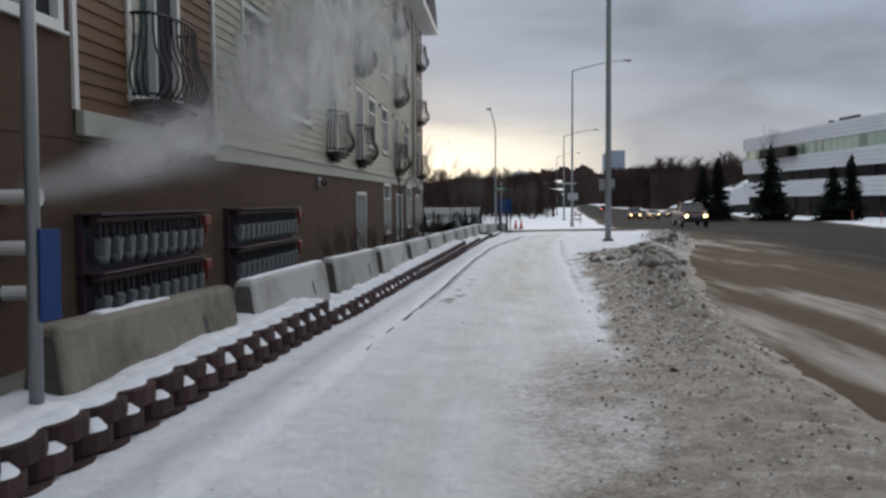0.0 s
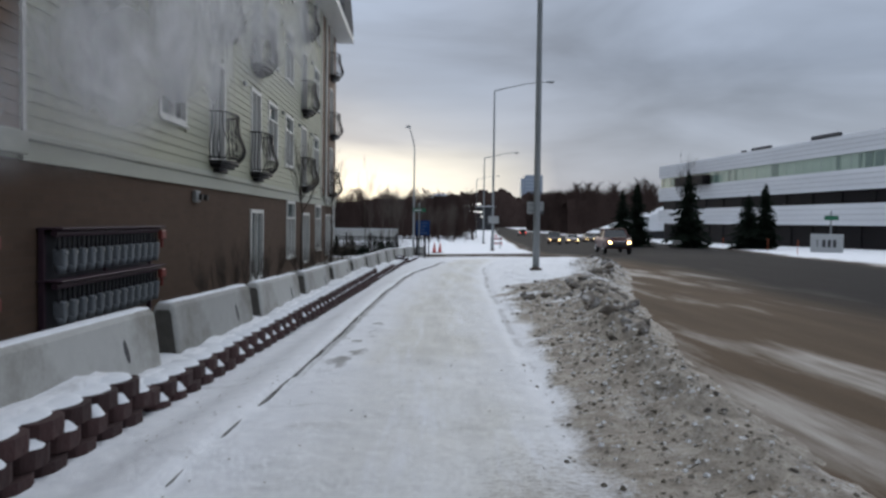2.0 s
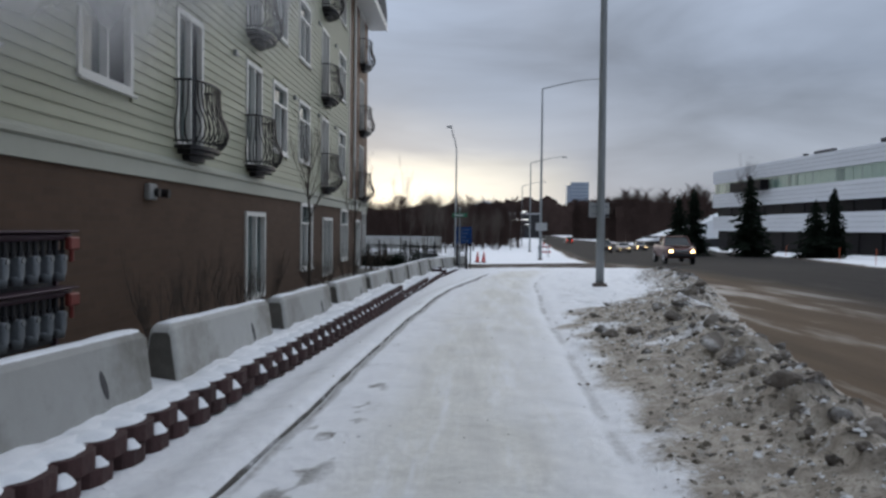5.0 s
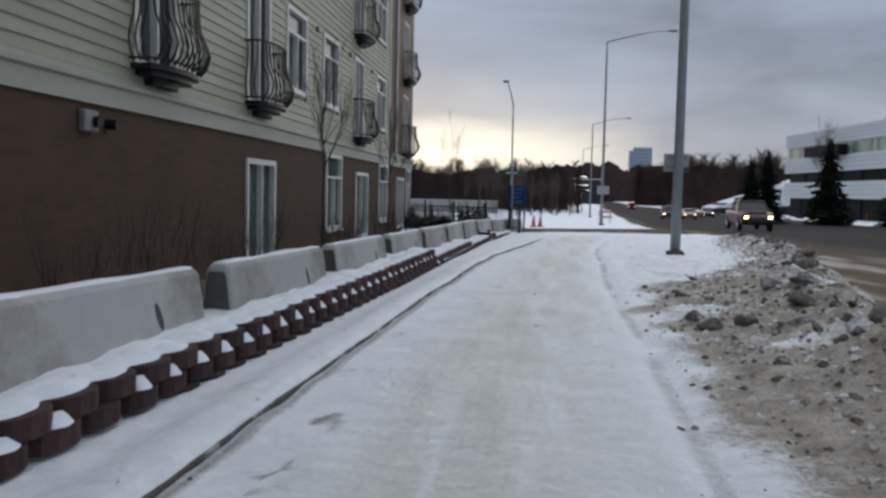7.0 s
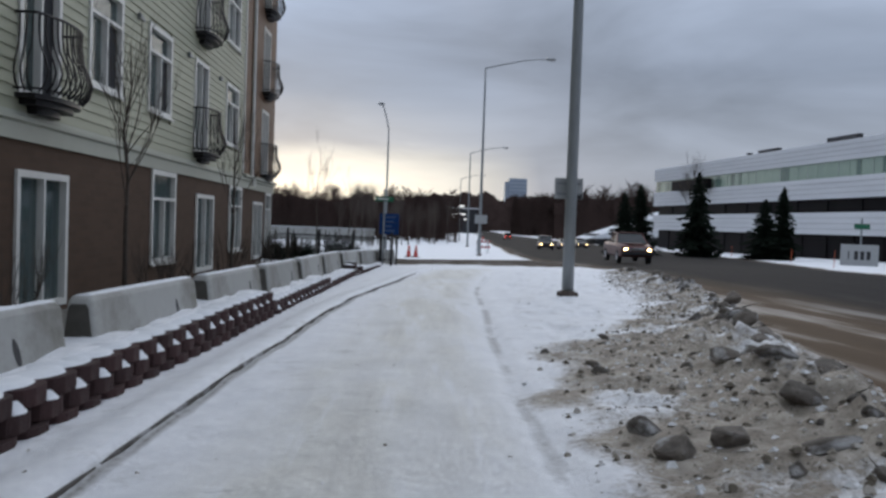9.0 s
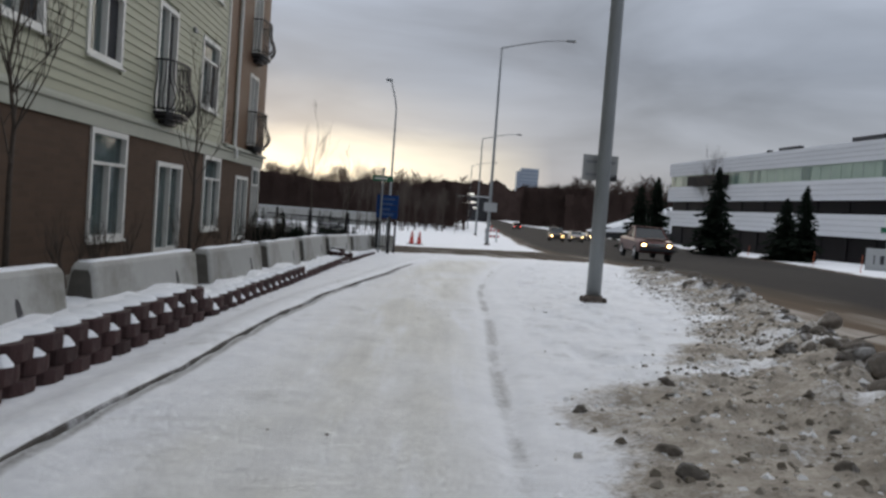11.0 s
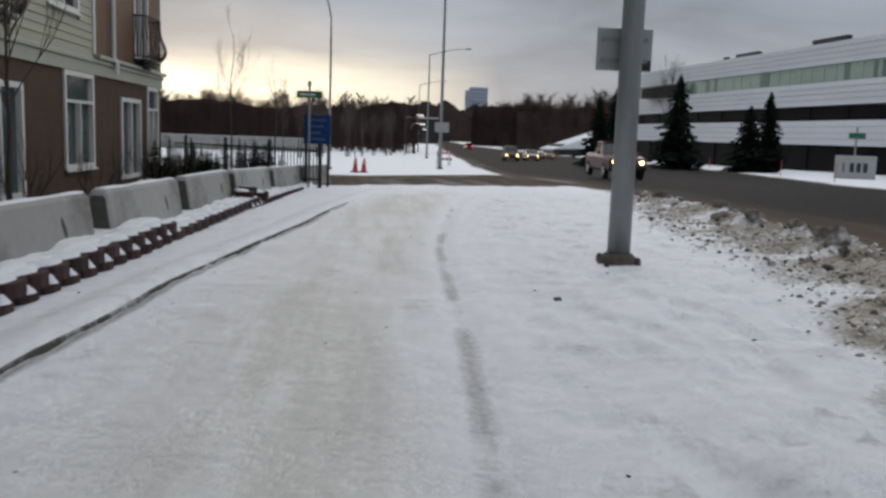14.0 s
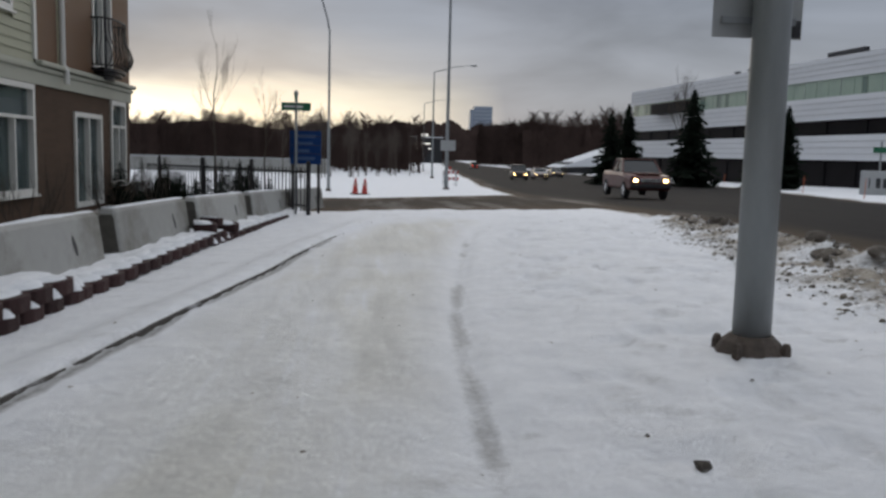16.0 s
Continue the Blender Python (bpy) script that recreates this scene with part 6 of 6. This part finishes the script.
def crumbs():
    """Small grit and crumbs strewn over heap and footway."""
    V, F = [], []
    shape = [(1, 0.1, 0.1), (0.1, 1.0, 0), (-0.9, 0.2, 0.15), (-0.1, -0.9, 0), (0.35, 0.25, 0.75), (-0.35, -0.1, 0.6)]
    for i in range(24000):
        y = rc.uniform(4, 45)
        a, b = lerp(y, BERM_L), lerp(y, ROAD_L)
        if i % 24 == 0:
            x = lerp(y, KERB) + rc.uniform(-0.8, 6.0)
        elif i % 24 == 1:
            y = rc.uniform(3, 14); x = lerp(y, FOOT) + 0.1 + rc.expovariate(0.9)
        else:
            x = a + (b - a) * rc.betavariate(1.8, 1.6) + rc.gauss(0, 0.15)
        V.append((x, y)); F.append((0.006 + 0.036 * rc.random() ** 3) * (0.5 if i % 24 < 2 else 1) * min(1.0, 0.45 + 0.05 * max(0.0, y - 4)))
    P = np.array(V)
    Z = ground_fields(P[:, 0], P[:, 1])[0]
    verts, faces = [], []
    for (x, y), z, s in zip(V, Z, F):
        k = len(verts); a = rc.uniform(0, 6.28); c, n = math.cos(a) * s, math.sin(a) * s; q = rc.uniform(0.5, 1.3)
        verts += [(x + px * c - py * n, y + px * n + py * c, z - 0.004 + pz * s * q) for px, py, pz in shape]
        faces += [(k, k + 1, k + 4), (k + 1, k + 2, k + 5, k + 4), (k + 2, k + 3, k + 5), (k + 3, k, k + 4, k + 5)]
    me = bpy.data.meshes.new("snow_crumbs")
    me.from_pydata(verts, [], faces)
    m, n, l, b = material("crumb_mix")
    g = n.new("ShaderNodeNewGeometry"); r = n.new("ShaderNodeValToRGB")
    r.color_ramp.interpolation = "CONSTANT"
    e = r.color_ramp.elements
    e[0].color, e[1].position, e[1].color = (0.12, 0.10, 0.075, 1), 0.25, (0.26, 0.23, 0.19, 1)
    k = e.new(0.55); k.color = (0.42, 0.39, 0.35, 1)
    k = e.new(0.76); k.color = (0.70, 0.70, 0.70, 1)
    l.new(g.outputs["Random Per Island"], r.inputs[0]); l.new(r.outputs[0], b.inputs["Base Color"]); b.inputs["Roughness"].default_value = 0.9
    me.materials.append(m)
    tagged(new("snow_crumbs", me), "scattered grit and crumbs of dirty ice", "grit", kind="stuff")


crumbs()


# ---- block wall along the footway ----
def block_wall():
    """Garden-wall blocks with rounded fronts, laid in stepped courses; every other one set back."""
    wall = thing("block_wall", pose(0, 0, 0), "low stepped garden wall of brown concrete blocks, snow on top", "garden wall")
    H = 0.122

    def mesh(w0, w1, d, cap):
        bm = bmesh.new()
        # plan: rounded front towards +x, narrower tail
        plan = [(-d, -w1), (-0.05, -w0), (0.0, -w0 * 0.8), (0.035, -w0 * 0.35), (0.035, w0 * 0.35), (0.0, w0 * 0.8), (-0.05, w0), (-d, w1)]
        if cap:
            plan = [(-d, -w0 * 1.04), (-0.13, -w0 * 1.04), (-0.085, -w0 * 0.78), (-0.040, -w0 * 0.36), (-0.046, w0 * 0.30), (-0.076, w0 * 0.80), (-0.13, w0 * 1.04), (-d, w0 * 1.04)]
        lo = [bm.verts.new((x, y, 0)) for x, y in plan]
        hi = [bm.verts.new((x - (0.02 if cap and x > -0.2 else 0), y * (0.97 if cap else 1), 0.016 if cap else H - 0.006)) for x, y in plan]
        for i in range(8):
            bm.faces.new((lo[i], lo[(i + 1) % 8], hi[(i + 1) % 8], hi[i]))
        bm.faces.new(lo[::-1]); bm.faces.new(hi)
        return bm
    blk = finish(mesh(0.200, 0.12, 0.30, False), "block", BLOCK)
    cap = finish(mesh(0.200, 0.12, 0.30, True), "snow_cap", SNOW, True)
    low = bmesh.new()
    plan = [(-0.01, -0.088), (0.028, -0.074), (0.046, -0.04), (0.052, 0.0), (0.046, 0.04), (0.028, 0.074), (-0.01, 0.088)]
    a = [low.verts.new((x, y, 0)) for x, y in plan]; b = [low.verts.new((x * 0.45 - 0.03, y * 0.74, 0.070)) for x, y in plan]
    for i in range(7):
        low.faces.new((a[i], a[(i + 1) % 7], b[(i + 1) % 7], b[i]))
    low.faces.new(b)
    wedge = finish(low, "snow_wedge", SNOW, True)
    rnd = random.Random(9)
    front = []
    y = -3.0
    pitch = 0.412
    while y < 46.0:
        top = lerp(y, WALLTOP)
        fx = lerp(y, FOOT)
        slope = (lerp(y + 1, FOOT) - lerp(y - 1, FOOT)) / 2
        turn = -math.degrees(math.atan(slope))
        ground = lerp(y, PROFILE) - lerp(y, TILT_LEFT) * (1.6 - fx) + 0.03
        course = 0
        while top - H * course > ground - 0.02 and course < 5:
            off = pitch / 2 if course % 2 else 0.0
            m = pose(fx + (lerp(y + off, FOOT) - fx) - 0.04 + rnd.uniform(-0.008, 0.008) + 0.012 * course, y + off, top - H * (course + 1) + rnd.uniform(-0.003, 0.003), 0, 0, turn + rnd.uniform(-2.5, 2.5))
            part("block", blk, BLOCK, wall, at=m)
            if course == 0:
                front.append((y, lerp(y, FOOT), top))
            elif course == 1 and rnd.random() < 0.9:
                part("snow_wedge", wedge, SNOW, wall, at=m @ Matrix.Translation((-0.012, 0, H - 0.008)) @ Matrix.Diagonal((1, rnd.uniform(0.8, 1.15), rnd.uniform(0.6, 1.1), 1)))
            course += 1
        y += pitch
    for top in sorted({f[2] for f in front}):
        ends = [f[0] for f in front if f[2] == top]
        bm, rows = bmesh.new(), []
        for i in range(int((ends[-1] - ends[0] + 0.4) / 0.034) + 1):
            yy = ends[0] - 0.2 + 0.034 * i
            near = ((yy - ends[0]) / pitch + 0.5) % 1 - 0.5
            edge = lerp(yy, FOOT) - 0.062 - 0.075 * abs(near * 2) ** 2.2 + 0.030 * noise.noise((yy * 1.9, 4, 6)) + 0.016 * noise.noise((yy * 7.0, 1, 6))
            lump = 0.018 + 0.020 * noise.noise((yy * 2.3, 7, 1)) + 0.022 * noise.noise((yy * 6.5, 3, 1)) - 0.008 * abs(near * 2) ** 2
            rows.append([bm.verts.new(p) for p in ((edge - 0.30, yy, top - 0.02), (edge - 0.26, yy, top + lump + 0.012 * noise.noise((yy * 3, 2, 2))), (edge - 0.10, yy, top + lump + 0.006), (edge - 0.03, yy, top + lump), (edge, yy, top - 0.008))])
        for a, b in zip(rows, rows[1:]):
            for j in range(4):
                bm.faces.new((a[j], a[j + 1], b[j + 1], b[j]))
        part("snow_layer", bm, SNOW, wall, "uneven snow along the top course", True)
    for dx, yy, dz, tilt in ((-0.12, 40.4, 0.0, 3), (-0.16, 40.95, 0.03, -6), (-0.05, 41.5, 0.0, 4)):
        m = pose(lerp(yy, FOOT) + dx, yy, lerp(yy, WALLTOP) + 0.02 + dz, tilt, 2, 14)
        part("block", blk, BLOCK, wall, at=m)
        part("snow_cap", cap, SNOW, wall, at=m @ Matrix.Translation((0, 0, H - 0.006)))


block_wall()


# ---- steam drifting from the exhaust pipes along the front ----
def steam():
    m, n, l, b = material("steam")
    n.remove(b)
    at = n.new("ShaderNodeAttribute"); at.attribute_name = "wisp"
    tc = n.new("ShaderNodeTexCoord")
    t1 = n.new("ShaderNodeTexNoise"); t1.inputs["Scale"].default_value = 0.55; t1.inputs["Detail"].default_value = 5; t1.inputs["Distortion"].default_value = 0.6
    l.new(tc.outputs["Object"], t1.inputs["Vector"])
    t2 = n.new("ShaderNodeTexNoise"); t2.inputs["Scale"].default_value = 1.5; t2.inputs["Detail"].default_value = 3; t2.inputs["Distortion"].default_value = 0.4
    l.new(tc.outputs["Object"], t2.inputs["Vector"])
    ts = n.new("ShaderNodeMath"); ts.operation = "MULTIPLY_ADD"; ts.inputs[1].default_value = 0.5
    l.new(t2.outputs["Fac"], ts.inputs[0]); l.new(t1.outputs["Fac"], ts.inputs[2])
    r = n.new("ShaderNodeMapRange"); r.inputs["From Min"].default_value, r.inputs["From Max"].default_value = 0.54, 0.96
    l.new(ts.outputs[0], r.inputs["Value"])
    k = n.new("ShaderNodeMath"); k.operation = "MULTIPLY"
    l.new(r.outputs[0], k.inputs[0]); l.new(at.outputs["Fac"], k.inputs[1])
    d = n.new("ShaderNodeBsdfDiffuse"); d.inputs[0].default_value = (0.82, 0.80, 0.79, 1)
    tl = n.new("ShaderNodeBsdfTranslucent"); tl.inputs[0].default_value = (0.86, 0.87, 0.89, 1)
    m1 = n.new("ShaderNodeMixShader"); m1.inputs[0].default_value = 0.3; l.new(d.outputs[0], m1.inputs[1]); l.new(tl.outputs[0], m1.inputs[2])
    tr = n.new("ShaderNodeBsdfTransparent")
    m2 = n.new("ShaderNodeMixShader")
    l.new(k.outputs[0], m2.inputs[0]); l.new(tr.outputs[0], m2.inputs[1]); l.new(m1.outputs[0], m2.inputs[2])
    l.new(m2.outputs[0], n["Material Output"].inputs[0])
    verts, faces, dens = [], [], []
    for layer in range(4):
        base, ny, nz = len(verts), 80, 30
        for i in range(ny + 1):
            u = i / ny
            y = 8.4 + 17.0 * u
            zc = lerp(y, ((8, 0.96), (9.2, 1.10), (10.8, 1.50), (12.8, 2.15), (15.6, 3.15), (19, 4.35), (22.4, 5.6), (25.4, 6.6)))
            half = lerp(y, ((8, 0.14), (9.2, 0.26), (10.8, 0.50), (12.8, 1.0), (15.6, 1.75), (19, 2.15), (22.4, 2.3), (25.4, 2.6)))
            for j in range(nz + 1):
                v = 2 * j / nz - 1
                z = zc + v * half
                x = WALL_X + 0.40 + (0.10 + 0.68 * u) * layer + (0.10 + 0.5 * u) * noise.noise((y * 0.35, z * 0.4, layer * 3.1))
                verts.append((x, y, z))
                e = max(0.0, 1 - abs(v + (0.25 + 0.3 * u) * noise.noise((y * 0.55, layer * 5.0, 1.0))) ** 1.6)
                ends = min(1.0, u / 0.03) * max(0.0, min(1.0, (1 - u) / 0.22))
                dens.append(max(0.0, 1 - v * v) * e ** 1.1 * ends * (0.40 + 0.40 * min(1.0, u * 2.2)))
        for i in range(ny):
            for j in range(nz):
                a = base + i * (nz + 1) + j
                faces.append((a, a + 1, a + nz + 2, a + nz + 1))
        if layer:
            faces.append((base - (ny + 1) * (nz + 1), base - (ny + 1) * (nz + 1) + 1, base + 1, base))
    me = bpy.data.meshes.new("steam")
    me.from_pydata(verts, [], faces)
    me.attributes.new("wisp", "FLOAT", "POINT").data.foreach_set("value", np.array(dens, dtype=np.float32))
    me.polygons.foreach_set("use_smooth", [True] * len(me.polygons))
    me.materials.append(m)
    tagged(new("steam", me), "white steam drifting from the exhaust pipes along the front", "steam", kind="stuff")


steam()
